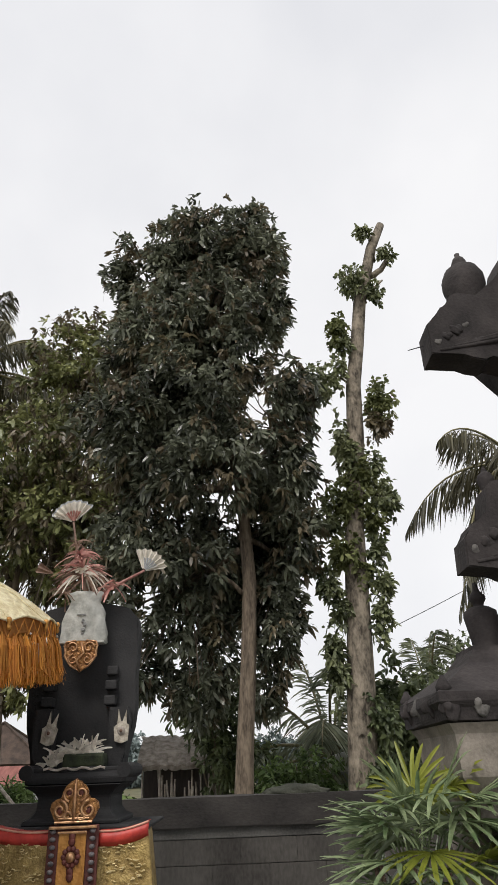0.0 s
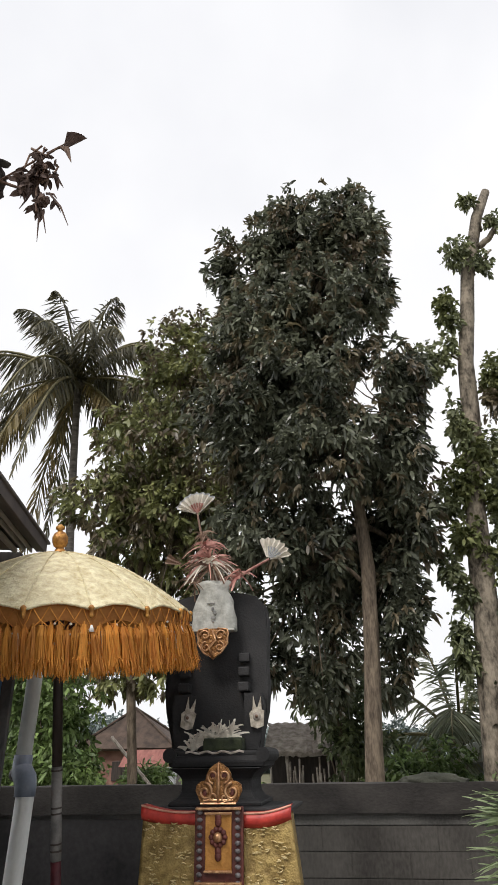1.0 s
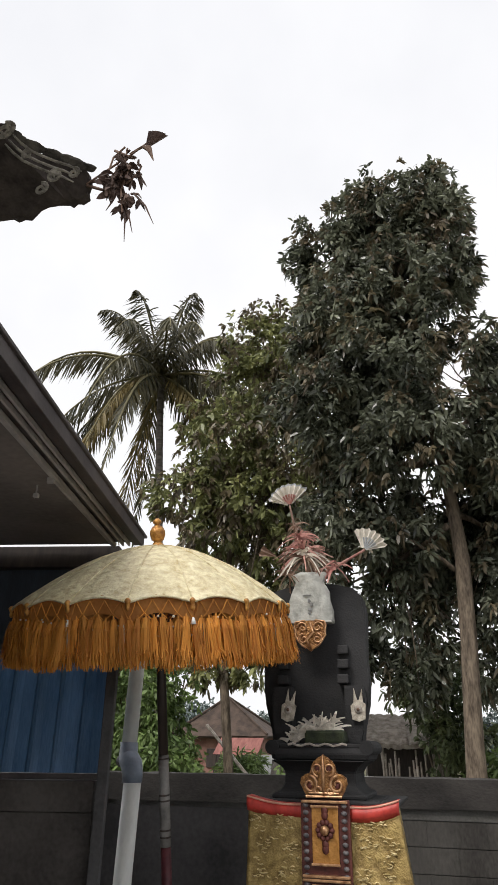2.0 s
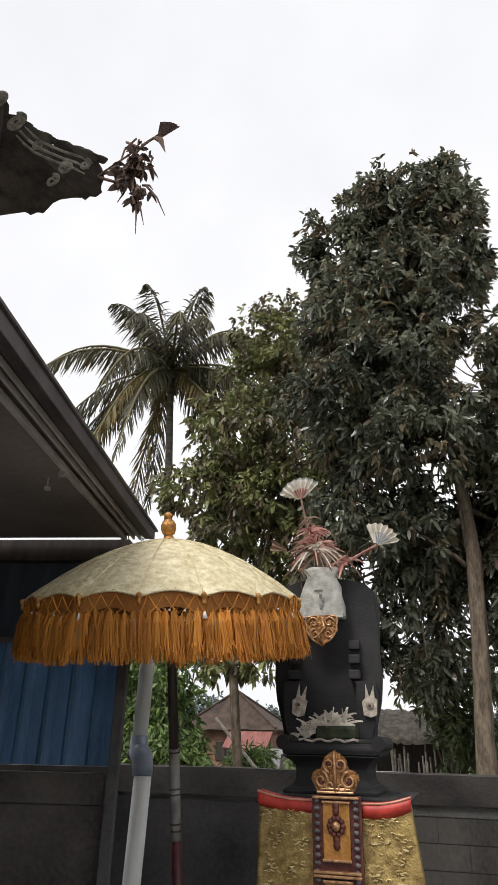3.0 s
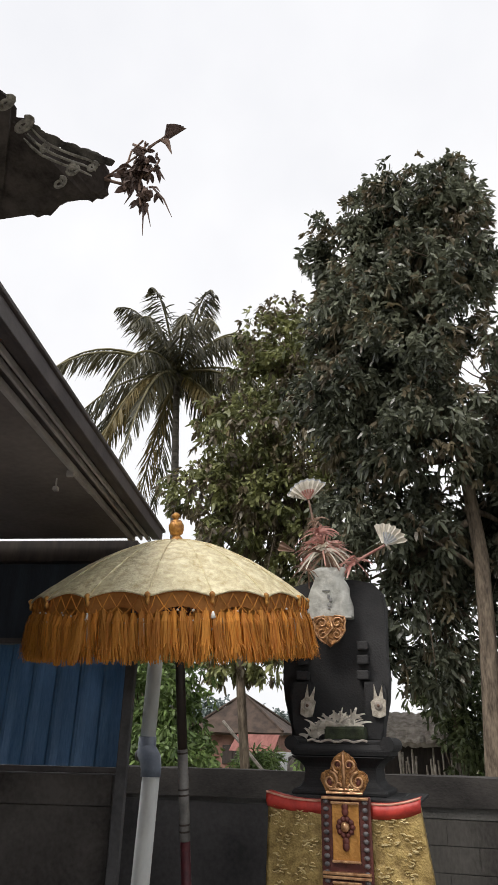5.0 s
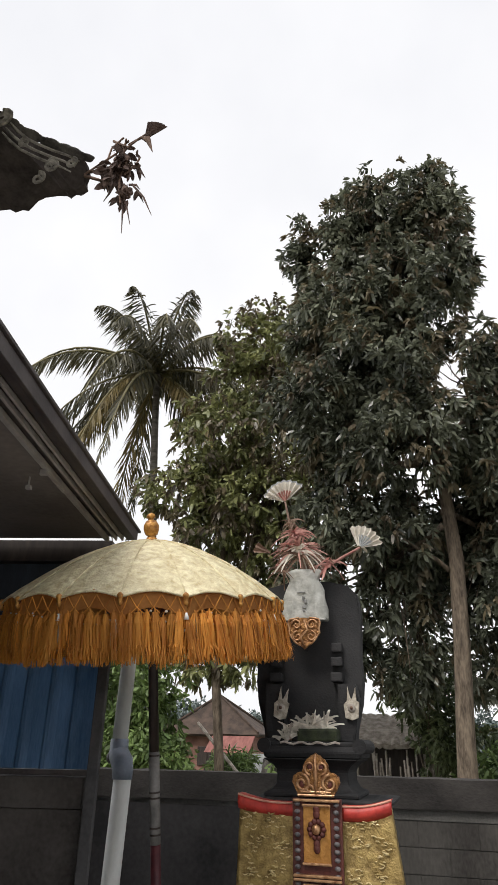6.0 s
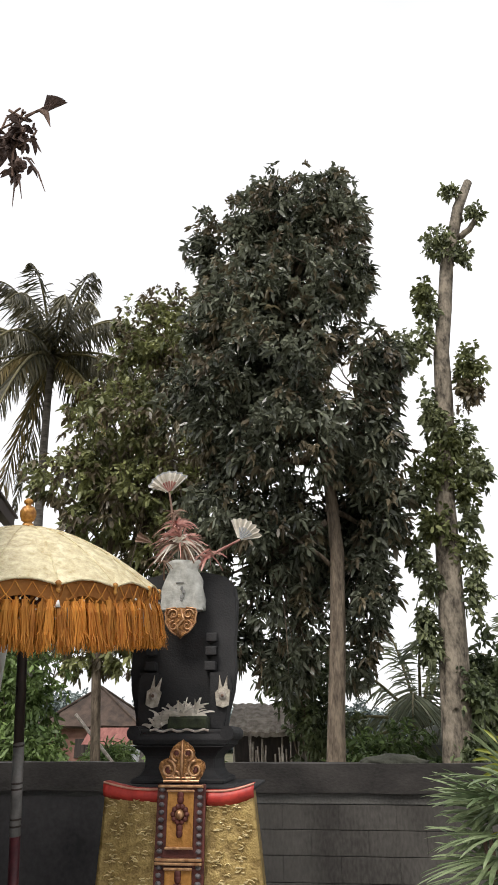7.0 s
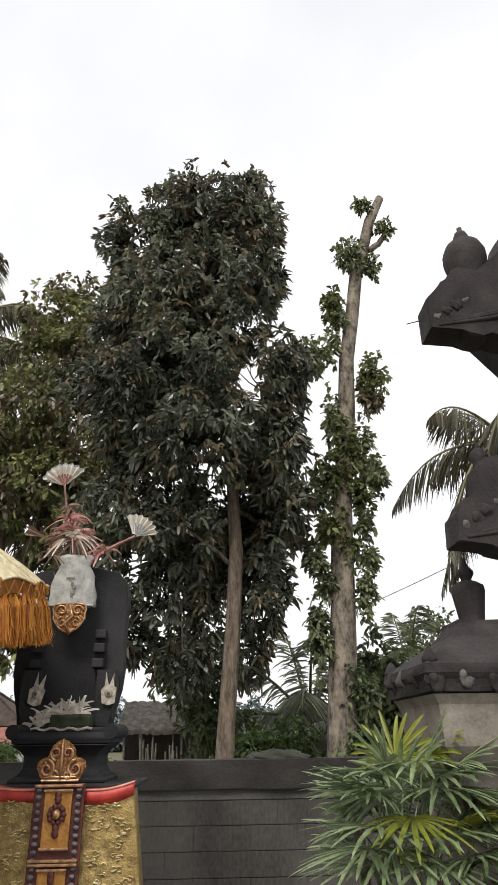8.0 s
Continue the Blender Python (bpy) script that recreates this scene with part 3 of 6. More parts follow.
for sx in (-1, 1):
    bm = bmesh.new()
    for k in range(26):
        z = 1.27 - k * 0.031
        bmesh.ops.create_uvsphere(bm, u_segments=8, v_segments=5, radius=0.013, matrix=Matrix.Translation((PX + sx * 0.09, PY + 0.004, z)) @ Matrix.Diagonal((1.1, 0.8, 0.8, 1)))
    part("beaded_border", bm, M_GREYBEAD, panel, smooth=True)
for z in (1.285, 0.99, 0.975, 0.69, 0.675):
    frame_plate("gilt_bar", PX - 0.108, PX + 0.108, z - 0.006, z + 0.006, PY - 0.014, PY + 0.012, M_GILTPALE)
bm = bmesh.new()
half = [(0.08, 1.30), (0.095, 1.325), (0.113, 1.36), (0.108, 1.385), (0.085, 1.40), (0.062, 1.398), (0.06, 1.43), (0.045, 1.455), (0.02, 1.468)]
outline = [(PX + x, z) for x, z in half] + [(PX, 1.485)] + [(PX - x, z) for x, z in half[::-1]]
extrude_outline(bm, outline, PY, PY + 0.022, 0.005)
crest = part("crest", bm, M_GILT, panel, "pierced gilt crest of scrolls")
for sx in (-1, 1):
    for cx, cz, r, turns, wire, start, hand in ((0.065, 1.355, 0.038, 1.3, 0.0075, math.pi / 2, sx), (0.026, 1.42, 0.03, 1.1, 0.0065, -math.pi / 2, sx), (0.03, 1.33, 0.02, 1.0, 0.006, 0, -sx)):
        bm = bmesh.new()
        scroll(bm, PX + sx * cx, cz, r, turns, wire, start, hand, PY - 0.006)
        part("scroll", bm, M_GILTPALE, crest, smooth=True)
    for x, z in ((0.065, 1.353), (0.027, 1.425)):
        bm = bmesh.new()
        bmesh.ops.create_uvsphere(bm, u_segments=8, v_segments=6, radius=0.013, matrix=Matrix.Translation((PX + sx * x, PY - 0.001, z)) @ Matrix.Diagonal((1, 0.4, 1.2, 1)))
        part("pierced_hollow", bm, M_MAROON, crest)
bm = bmesh.new()
tube(bm, [(PX, PY - 0.006, 1.31), (PX, PY - 0.008, 1.40), (PX, PY - 0.006, 1.48)], [0.006, 0.009, 0.003], 8)
part("spine", bm, M_GILTPALE, crest, smooth=True)
for z, w in ((1.306, 0.085), (1.32, 0.07)):
    bm = bmesh.new()
    tube(bm, [(PX - w, PY - 0.004, z), (PX + w, PY - 0.004, z)], 0.006, 8)
    part("gilt_bar", bm, M_GILTPALE, crest)


# ---- trees ----
def tree(name, base, trunk_pts, radii, limbs, blobs, label, bark, leafmat, density, seed, count=9, length=0.2, width=0.05, young=None, sides=14, shell=0.45, gaps=0.97):
    rng = np.random.default_rng(seed)
    t = thing(name, base, label, "tree")
    bm = bmesh.new()
    tube(bm, trunk_pts, radii, sides)
    for v in bm.verts:
        v.co += Vector((noise.noise(v.co * 2.2), noise.noise(v.co * 2.2 + Vector((7, 1, 2))), 0)) * 0.03
    part("trunk", bm, bark, t, smooth=True)
    for a, b, r0, r1 in limbs:
        bm = bmesh.new()
        limb(bm, a, b, r0, r1, rng)
        part("limb", bm, bark, t, smooth=True)
    bm = bmesh.new()
    for x, y, z, rx, ry, rz, *_ in blobs:
        near = min(limbs[1:], key=lambda q: (Vector(q[1]) - Vector((x, y, z))).length)[1] if len(limbs) > 1 else trunk_pts[-1]
        for k in range(7):
            d = Vector(rng.normal(size=3)).normalized()
            limb(bm, near, (x + d.x * rx * 0.85, y + d.y * ry * 0.85, z + d.z * rz * 0.85), 0.018, 0.005, rng, 0.1, 5, 5)
    tagged(part("twig_work", bm, bark, t, smooth=True), kind="stuff")
    pts, out = crown_points(blobs, density, rng, shell, 0.45, gaps)
    verts, faces = rosettes(pts, out, rng, count, length, width, 1.0, 0.35)
    tagged(raw("crown", verts, faces, leafmat, t), kind="stuff")
    if young:
        pts, out = crown_points([(x, y, z, rx * 1.03, ry * 1.03, rz * 1.03) for x, y, z, rx, ry, rz, *_ in blobs], density * young[1], rng, shell=0.1)
        verts, faces = rosettes(pts, out, rng, count, length * 0.85, width, 0.7, 0.6)
        raw("young_leaves", verts, faces, young[0], t, "reddish young leaves")
    return t


tree("mango_tree", (-0.05, 9.3, 0), [(-0.1, 9.3, -0.1), (-0.06, 9.3, 0.5), (-0.03, 9.3, 1.6), (0.06, 9.3, 2.8), (0.12, 9.3, 3.9), (0.05, 9.35, 5.2), (-0.2, 9.4, 7.0), (-0.3, 9.4, 9.2)],
     [0.18, 0.135, 0.117, 0.108, 0.1, 0.09, 0.08, 0.04],
     [((0.02, 9.3, 3.75), (-0.95, 9.0, 4.35), 0.035, 0.01), ((-0.05, 9.35, 5.0), (0.8, 9.0, 6.2), 0.08, 0.03), ((-0.1, 9.4, 6.0), (-1.5, 9.6, 7.4), 0.08, 0.03),
      ((-0.2, 9.4, 7.0), (0.4, 9.2, 8.8), 0.07, 0.03), ((-0.2, 9.4, 7.6), (-1.2, 9.2, 9.4), 0.06, 0.02), ((0.0, 9.3, 4.4), (-0.9, 9.8, 4.0), 0.05, 0.015),
      ((0.0, 9.3, 4.6), (0.7, 9.8, 4.4), 0.06, 0.02), ((-0.1, 9.35, 5.4), (-1.9, 9.3, 5.6), 0.07, 0.025)],
     [(-1.55, 9.4, 10.1, 0.62, 0.6, 0.55), (-1.5, 9.4, 9.35, 0.72, 0.7, 0.75), (-0.8, 9.4, 10.5, 0.6, 0.6, 0.5), (-0.25, 9.4, 10.25, 0.9, 0.9, 0.88), (0.28, 9.3, 9.55, 0.66, 0.85, 1.0), (-1.2, 9.5, 9.75, 0.78, 0.85, 0.85), (-0.35, 9.3, 8.5, 1.15, 1.1, 1.05),
      (-1.25, 9.3, 8.1, 0.9, 1.0, 0.95), (0.62, 9.2, 6.75, 0.72, 0.9, 0.62), (-0.6, 9.2, 6.9, 1.3, 1.2, 1.05), (0.75, 9.3, 5.5, 0.5, 0.85, 0.7),
      (-0.4, 9.0, 5.6, 1.1, 1.0, 0.75), (-1.65, 9.3, 6.3, 0.85, 1.0, 0.95), (0.8, 9.5, 4.6, 0.4, 0.7, 0.6, 0.7), (-0.8, 9.6, 4.3, 0.75, 0.7, 0.55, 0.6), (0.5, 9.8, 3.8, 0.35, 0.5, 0.45, 0.6), (-0.95, 8.95, 4.2, 0.3, 0.25, 0.3, 0.5), (0.3, 9.95, 4.4, 0.45, 0.4, 0.5),
      (-1.55, 9.6, 4.7, 0.6, 0.7, 0.65, 0.7), (-1.0, 9.9, 3.4, 0.65, 0.5, 0.6, 0.8), (-0.35, 10.0, 3.1, 0.35, 0.4, 0.6, 0.6), (-1.0, 9.3, 7.5, 1.15, 1.1, 1.0), (-0.1, 9.3, 7.9, 0.55, 0.8, 0.6), (0.45, 9.3, 10.45, 0.5, 0.6, 0.62), (0.5, 9.3, 9.05, 0.5, 0.6, 0.62), (-0.5, 10.0, 4.6, 0.8, 0.4, 0.6, 0.9), (0.4, 9.95, 4.7, 0.4, 0.3, 0.5), (-0.4, 9.9, 3.9, 0.5, 0.35, 0.4, 0.7), (0.5, 9.7, 3.4, 0.45, 0.5, 0.6, 0.8), (0.3, 10.2, 2.6, 0.3, 0.4, 0.45, 0.5), (-1.95, 9.9, 3.95, 0.5, 0.5, 0.6, 0.5), (-1.55, 10.0, 2.85, 0.45, 0.45, 0.45, 0.5), (-0.7, 10.1, 2.5, 0.4, 0.4, 0.4, 0.5)],
     "tall leafy mango tree with a dense dark-green crown", M_BARK, M_MANGO, 85, 11, 9, 0.15, 0.05, (M_YOUNG, 0.12))

tree("broadleaf_tree", (-3.95, 11.4, 0), [(-3.85, 11.4, -0.1), (-3.88, 11.4, 1.2), (-4.0, 11.4, 2.9), (-3.95, 11.45, 4.6), (-3.8, 11.5, 6.5), (-3.7, 11.5, 8.0)],
     [0.13, 0.085, 0.078, 0.072, 0.06, 0.04],
     [((-3.95, 11.45, 4.4), (-4.9, 11.2, 5.8), 0.05, 0.02), ((-3.9, 11.45, 5.0), (-2.9, 11.3, 6.4), 0.05, 0.02), ((-3.85, 11.5, 6.0), (-4.4, 11.6, 7.8), 0.05, 0.02), ((-3.8, 11.5, 6.6), (-3.0, 11.4, 8.6), 0.05, 0.02)],
     [(-3.3, 11.5, 9.35, 0.85, 0.9, 0.95), (-3.1, 11.5, 8.3, 1.2, 1.1, 0.9), (-3.9, 11.3, 7.1, 1.15, 1.1, 0.8), (-2.7, 11.3, 6.9, 1.1, 1.0, 0.9), (-4.6, 11.3, 6.0, 0.95, 0.9, 0.6), (-3.4, 11.2, 5.8, 1.1, 0.9, 0.75),
      (-4.1, 11.2, 5.15, 0.8, 0.8, 0.5), (-2.5, 11.2, 5.5, 0.8, 0.9, 0.8), (-3.0, 11.5, 4.6, 0.6, 0.6, 0.5), (-3.3, 11.6, 3.6, 0.65, 0.4, 0.4), (-4.5, 11.7, 3.9, 0.6, 0.4, 0.5), (-2.7, 11.8, 3.2, 0.5, 0.4, 0.4), (-3.6, 11.6, 2.85, 0.5, 0.4, 0.35, 0.5), (-4.3, 11.6, 2.9, 0.5, 0.4, 0.4, 0.6), (-3.9, 11.7, 3.3, 0.6, 0.4, 0.4, 0.7)],
     "broadleaf tree with an airy olive-green crown and slender trunk", M_BARK, M_TREE2, 54, 12, 8, 0.145, 0.062, (M_YOUNG, 0.3))

# a lopped trunk with shoots, moss and ferns on it
rng = np.random.default_rng(21)
lop = thing("lopped_tree", (1.53, 9.7, 0), "tall lopped tree trunk with tufts of regrowth and moss", "tree")
LOP = [(x, 9.7, z) for x, z in ((1.5, -0.1), (1.52, 0.8), (1.55, 1.4), (1.63, 2.4), (1.7, 3.2), (1.76, 4.0), (1.83, 4.9), (1.93, 5.7), (2.0, 6.5), (2.08, 7.4), (2.2, 8.3), (2.36, 9.2), (2.56, 9.8), (2.73, 10.55), (3.03, 11.15))]
bm = bmesh.new()
tube(bm, LOP, [0.28, 0.22, 0.2, 0.188, 0.176, 0.168, 0.158, 0.148, 0.138, 0.128, 0.118, 0.108, 0.102, 0.092, 0.08], 14)
for v in bm.verts:
    v.co += Vector((noise.noise(v.co * 1.8), noise.noise(v.co * 1.8 + Vector((7, 1, 2))), 0)) * 0.05
part("trunk", bm, M_BARK2, lop, smooth=True)
for a, b, r0, r1 in (((2.58, 9.7, 9.85), (3.0, 9.6, 10.16), 0.07, 0.05), ((2.1, 9.7, 7.4), (1.75, 9.6, 7.6), 0.03, 0.012), ((2.75, 9.7, 10.2), (2.72, 9.65, 10.8), 0.04, 0.02), ((2.48, 9.7, 9.2), (2.3, 9.6, 9.6), 0.04, 0.02), ((2.55, 9.7, 9.3), (2.85, 9.65, 9.7), 0.035, 0.02)):
    bm = bmesh.new()
    limb(bm, a, b, r0, r1, rng)
    part("stub_branch", bm, M_BARK2, lop, smooth=True)


def lop_at(z):
    for p, q in zip(LOP, LOP[1:]):
        if p[2] <= z <= q[2]:
            k = (z - p[2]) / (q[2] - p[2])
            return Vector(p).lerp(Vector(q), k)
    return Vector(LOP[-1])


for z, dx, rx, rz, dens, mat in ((10.9, -0.3, 0.25, 0.25, 60, M_BARELEAF), (10.3, 0.35, 0.22, 0.25, 60, M_BARELEAF), (9.6, -0.25, 0.5, 0.4, 50, M_BARELEAF), (9.4, 0.25, 0.25, 0.3, 55, M_BARELEAF),
                                 (8.5, -0.4, 0.3, 0.55, 55, M_MOSS), (7.7, -0.35, 0.3, 0.5, 55, M_BARELEAF), (7.4, -0.75, 0.55, 0.4, 40, M_BARELEAF), (7.0, 0.45, 0.4, 0.6, 60, M_MOSS), (6.6, 0.4, 0.35, 0.35, 60, M_YOUNG),
                                 (6.3, -0.3, 0.25, 0.7, 55, M_BARELEAF), (5.8, 0.3, 0.25, 0.4, 50, M_BARELEAF), (5.2, -0.15, 0.5, 0.6, 60, M_MOSS), (5.3, 0.5, 0.4, 0.5, 45, M_BARELEAF), (4.4, -0.25, 0.45, 0.5, 55, M_MOSS),
                                 (4.4, 0.35, 0.25, 0.5, 50, M_BARELEAF), (3.5, 0.35, 0.25, 0.6, 50, M_BARELEAF), (3.6, -0.3, 0.25, 0.5, 50, M_BARELEAF), (2.7, -0.35, 0.3, 0.6, 45, M_BARELEAF), (6.0, -0.1, 0.3, 0.4, 55, M_BARELEAF), (4.9, -0.45, 0.35, 0.6, 60, M_BARELEAF), (4.9, 0.3, 0.3, 0.4, 60, M_MOSS), (5.6, 0.05, 0.35, 0.5, 55, M_MOSS), (4.0, 0.1, 0.3, 0.5, 50, M_MOSS), (3.9, -0.45, 0.3, 0.6, 60, M_BARELEAF), (3.9, 0.45, 0.3, 0.4, 55, M_BARELEAF), (3.0, -0.4, 0.25, 0.5, 50, M_BARELEAF), (8.2, -0.25, 0.25, 0.4, 55, M_BARELEAF), (2.0, 0.35, 0.45, 0.6, 50, M_SHRUBDARK), (1.3, 0.2, 0.5, 0.5, 50, M_SHRUBDARK)):
    c = lop_at(z) + Vector((dx, -0.1, 0))
    pts, out = crown_points([(c.x - 0.1 * dx, c.y, c.z, rx * 0.6, rx * 0.6, rz * 0.78)], dens * 2.0, rng, 0.9, 0.6)
    verts, faces = rosettes(pts, out, rng, 6, 0.105, 0.052)
    tagged(raw("shoot_tuft", verts, faces, mat, lop), kind="stuff")


# ---- palms ----
def frond(name, parent, base, yaw, rise, length, mat, rng, sag=0.9, leaflets=44, leaf=0.5, width=0.035, hang=0.6, curl=2.0):
    """A feather frond: an arching rib with drooping leaflets on both sides."""
    d = Vector((math.cos(yaw), math.sin(yaw), 0))
    pts = []
    for i in range(11):
        s = i / 10
        h = length * (s * math.cos(rise) * (1 - 0.1 * s))
        pts.append(Vector(base) + d * h + Vector((0, 0, length * (s * math.sin(rise) - sag * s ** curl * 0.55))))
    bm = bmesh.new()
    tube(bm, pts, [0.035 * (1 - 0.85 * i / 10) * length / 3 + 0.004 for i in range(11)], 5)
    rib = part(name, bm, M_RIB, parent, smooth=True)
    side = Vector((-d.y, d.x, 0))
    P, Wy, Ln = [], [], []
    for k in range(leaflets):
        s = 0.12 + 0.88 * k / (leaflets - 1)
        i = min(int(s * 10), 9)
        p = pts[i].lerp(pts[i + 1], s * 10 - i)
        tan = (pts[i + 1] - pts[i]).normalized()
        ln = leaf * (math.sin(math.pi * min(s * 0.86 + 0.12, 1)) * 0.85 + 0.15)
        for sx in (-1, 1):
            if rng.random() < 0.12:
                continue
            w = side * sx * (0.75 + 0.2 * rng.random()) + tan * (0.55 + 0.5 * s) + Vector((0, 0, -hang * (0.5 + rng.random())))
            P.append(p)
            Wy.append(w)
            Ln.append(ln * rng.uniform(0.85, 1.1))
    verts, faces = leaves(P, Wy, Ln, [width] * len(P), rng, 0.35)
    raw("leaflet_blade", verts, faces, mat, rib)


def palm(name, top, foot, radius, fronds, length, label, seed, leaf=0.6, width=0.05, old=3, nuts=False, steep=66, hang=0.6, green=None, curl=2.0, leaflets=46):
    rng = np.random.default_rng(seed)
    t = thing(name, foot, label, "palm tree")
    bm = bmesh.new()
    a, b = Vector(foot), Vector(top)
    bow = Vector((rng.normal() * 0.02, 0, 0)) * (b - a).length
    n = 14
    tube(bm, [a.lerp(b, i / n) + bow * math.sin(math.pi * i / n) for i in range(n + 1)], [radius * (1.25 - 0.45 * i / n) for i in range(n + 1)], 10)
    part("trunk", bm, M_PALMBARK, t, smooth=True)
    for k in range(fronds):
        yaw = k * 2.399 + rng.normal() * 0.15
        rise = radians(steep - (steep + 38) * (k / fronds) ** 0.9 + rng.normal() * 6)
        sag = 0.5 + 0.75 * (1 - abs(rise) / 1.6)
        frond("frond", t, top, yaw, rise, length * rng.uniform(0.85, 1.1), M_FRONDOLD if k >= fronds - old else green or M_FROND, rng, sag, leaflets, leaf, width, hang, curl)
    if nuts:
        for k in range(5):
            bm = bmesh.new()
            a = k * 1.3
            bmesh.ops.create_uvsphere(bm, u_segments=8, v_segments=6, radius=0.16, matrix=Matrix.Translation(b + Vector((0.3 * math.cos(a), 0.3 * math.sin(a), -0.35))))
            part("coconut", bm, M_PALMBARK, t, smooth=True)
    return t


palm("coconut_palm", (-9.7, 20, 14.55), (-8.6, 20, -0.1), 0.15, 38, 5.9, "tall coconut palm with drooping feathery fronds", 31, 0.95, 0.06, 5, True, 70, 1.15, None, 2.6, 74)
palm("young_palm", (1.75, 14.5, 1.75), (1.7, 14.5, -0.1), 0.14, 20, 3.2, "young green palm with arching fronds", 32, 0.75, 0.045, 2, False, 76, 0.5, M_PALEFROND, 2.4, 56)
palm("young_palm", (4.05, 15, 2.6), (4.1, 15, -0.1), 0.14, 15, 2.4, "young yellowish palm with arching fronds", 33, 0.6, 0.045, 5, False, 80, 0.6, M_PALEFROND, 2.4, 50)
palm("garden_palm", (4.9, 10, 5.95), (5.2, 10.1, -0.1), 0.13, 18, 2.45, "slender palm with long drooping fronds behind the stone shrine", 34, 0.75, 0.032, 0, False, 66, 1.3, None, 2.6, 60)


# ---- fan palm in front of the wall ----
def fan_leaf(parent, base, hub, aim, mat, rng, size=0.3, fingers=13, width=0.025):
    aim = Vector(aim).normalized()
    up = Vector((0, 0, 1))
    side = aim.cross(up).normalized()
    nrm = side.cross(aim).normalized()
    bm = bmesh.new()
    mid = Vector(base).lerp(Vector(hub), 0.5) + Vector((0, 0, 0.05))
    tube(bm, [base, mid, hub], [0.006, 0.005, 0.004], 5)
    stalk = part("leaf", bm, M_FAN, parent)
    bm = bmesh.new()
    for k in range(fingers):
        a = radians(-105 + 210 * k / (fingers - 1)) + rng.normal() * 0.05
        d = (aim * math.cos(a) + side * math.sin(a)).normalized()
        ln = size * (0.78 + 0.3 * math.cos(a * 0.8)) * rng.uniform(0.9, 1.1)
        across = d.cross(nrm).normalized()
        rows = []
        droop = rng.uniform(0.12, 0.34)
        for j, (s, w) in enumerate(((0.0, 0.12), (0.15, 0.55), (0.4, 1.0), (0.7, 0.9), (0.92, 0.55), (1.0, 0.12))):
            p = Vector(hub) + d * ln * s - Vector((0, 0, ln * droop * s * s)) + nrm * 0.02 * s
            ww = width * w / 2
            rows.append((bm.verts.new(p + across * ww + nrm * ww * 0.45), bm.verts.new(p), bm.verts.new(p - across * ww + nrm * ww * 0.45)))
        for r, s in zip(rows, rows[1:]):
            for i in (0, 1):
                bm.faces.new((r[i], r[i + 1], s[i + 1], s[i]))
    part("leaf_blade", bm, mat, stalk)


rng = np.random.default_rng(41)
fan = thing("fan_palm", (0.78, 3.75, 0), "bushy green lady palm with finger-like leaf fans", "plant")
for k in range(7):
    a = k * 0.9
    bm = bmesh.new()
    x, y = 0.78 + 0.13 * math.cos(a), 3.75 + 0.13 * math.sin(a)
    tube(bm, [(x, y, 0), (x + 0.03 * math.cos(a), y + 0.02, 0.5), (x + 0.08 * math.cos(a), y + 0.03 * math.sin(a), 0.95 + 0.03 * k)], [0.016, 0.014, 0.01], 7)
    part("cane", bm, M_DRY, fan, smooth=True)
FANS = [(0.77, 3.55, 1.24, 0.0, -0.25, 1.0, 0), (0.62, 3.5, 1.30, -1.0, -0.3, 0.25, 0), (0.97, 3.55, 1.29, 1.0, -0.2, 0.3, 0), (0.80, 3.72, 1.37, 0.15, 0.2, 1.0, 1), (0.55, 3.45, 1.09, -0.9, -0.5, 0.1, 0),
        (0.98, 3.5, 1.06, 0.5, -0.8, 0.1, 0), (0.78, 3.42, 1.13, 0.0, -0.9, -0.2, 1), (0.60, 3.6, 1.21, -0.8, -0.2, 0.5, 0), (1.13, 3.65, 1.2, 1.0, -0.3, 0.0, 0), (0.88, 3.8, 1.32, 0.6, 0.3, 0.8, 1),
        (0.66, 3.5, 1.0, -0.4, -0.9, -0.1, 0), (0.86, 3.4, 0.95, 0.2, -1.0, -0.1, 0), (0.48, 3.6, 0.92, -1.0, -0.2, 0.0, 0), (1.15, 3.5, 0.95, 0.9, -0.6, 0.1, 0), (0.75, 3.9, 1.2, -0.1, 0.9, 0.4, 0), (1.0, 3.9, 1.22, 0.6, 0.8, 0.4, 0),
        (0.62, 3.85, 1.15, -0.8, 0.6, 0.4, 0), (0.70, 3.55, 1.33, -0.5, -0.1, 0.9, 0), (0.90, 3.55, 1.34, 0.5, -0.1, 0.9, 0), (1.10, 3.6, 1.34, 0.9, -0.1, 0.6, 0), (0.52, 3.55, 1.22, -1.0, -0.4, 0.3, 0), (1.2, 3.6, 1.08, 1.0, -0.5, 0.2, 0), (0.84, 3.45, 1.05, 0.2, -0.9, 0.2, 0), (0.44, 3.5, 1.0, -0.9, -0.4, -0.1, 0), (1.02, 3.75, 1.38, 0.5, 0.1, 0.9, 1), (0.72, 3.38, 0.82, -0.1, -1.0, 0.0, 0), (1.02, 3.4, 0.8, 0.4, -0.9, 0.1, 0), (0.55, 3.42, 0.78, -0.6, -0.8, 0.1, 0)]
for k in range(20):
    a, h = rng.uniform(0, math.tau), rng.uniform(0.75, 1.36)
    rr = 0.42 * (1.0 - 0.45 * max(0.0, h - 1.0) / 0.36)
    FANS.append((0.80 + rr * math.cos(a), 3.68 + 0.75 * rr * math.sin(a), h, math.cos(a), math.sin(a) - 0.2, rng.uniform(0.0, 0.6), 1 if rng.random() < 0.15 else 0))
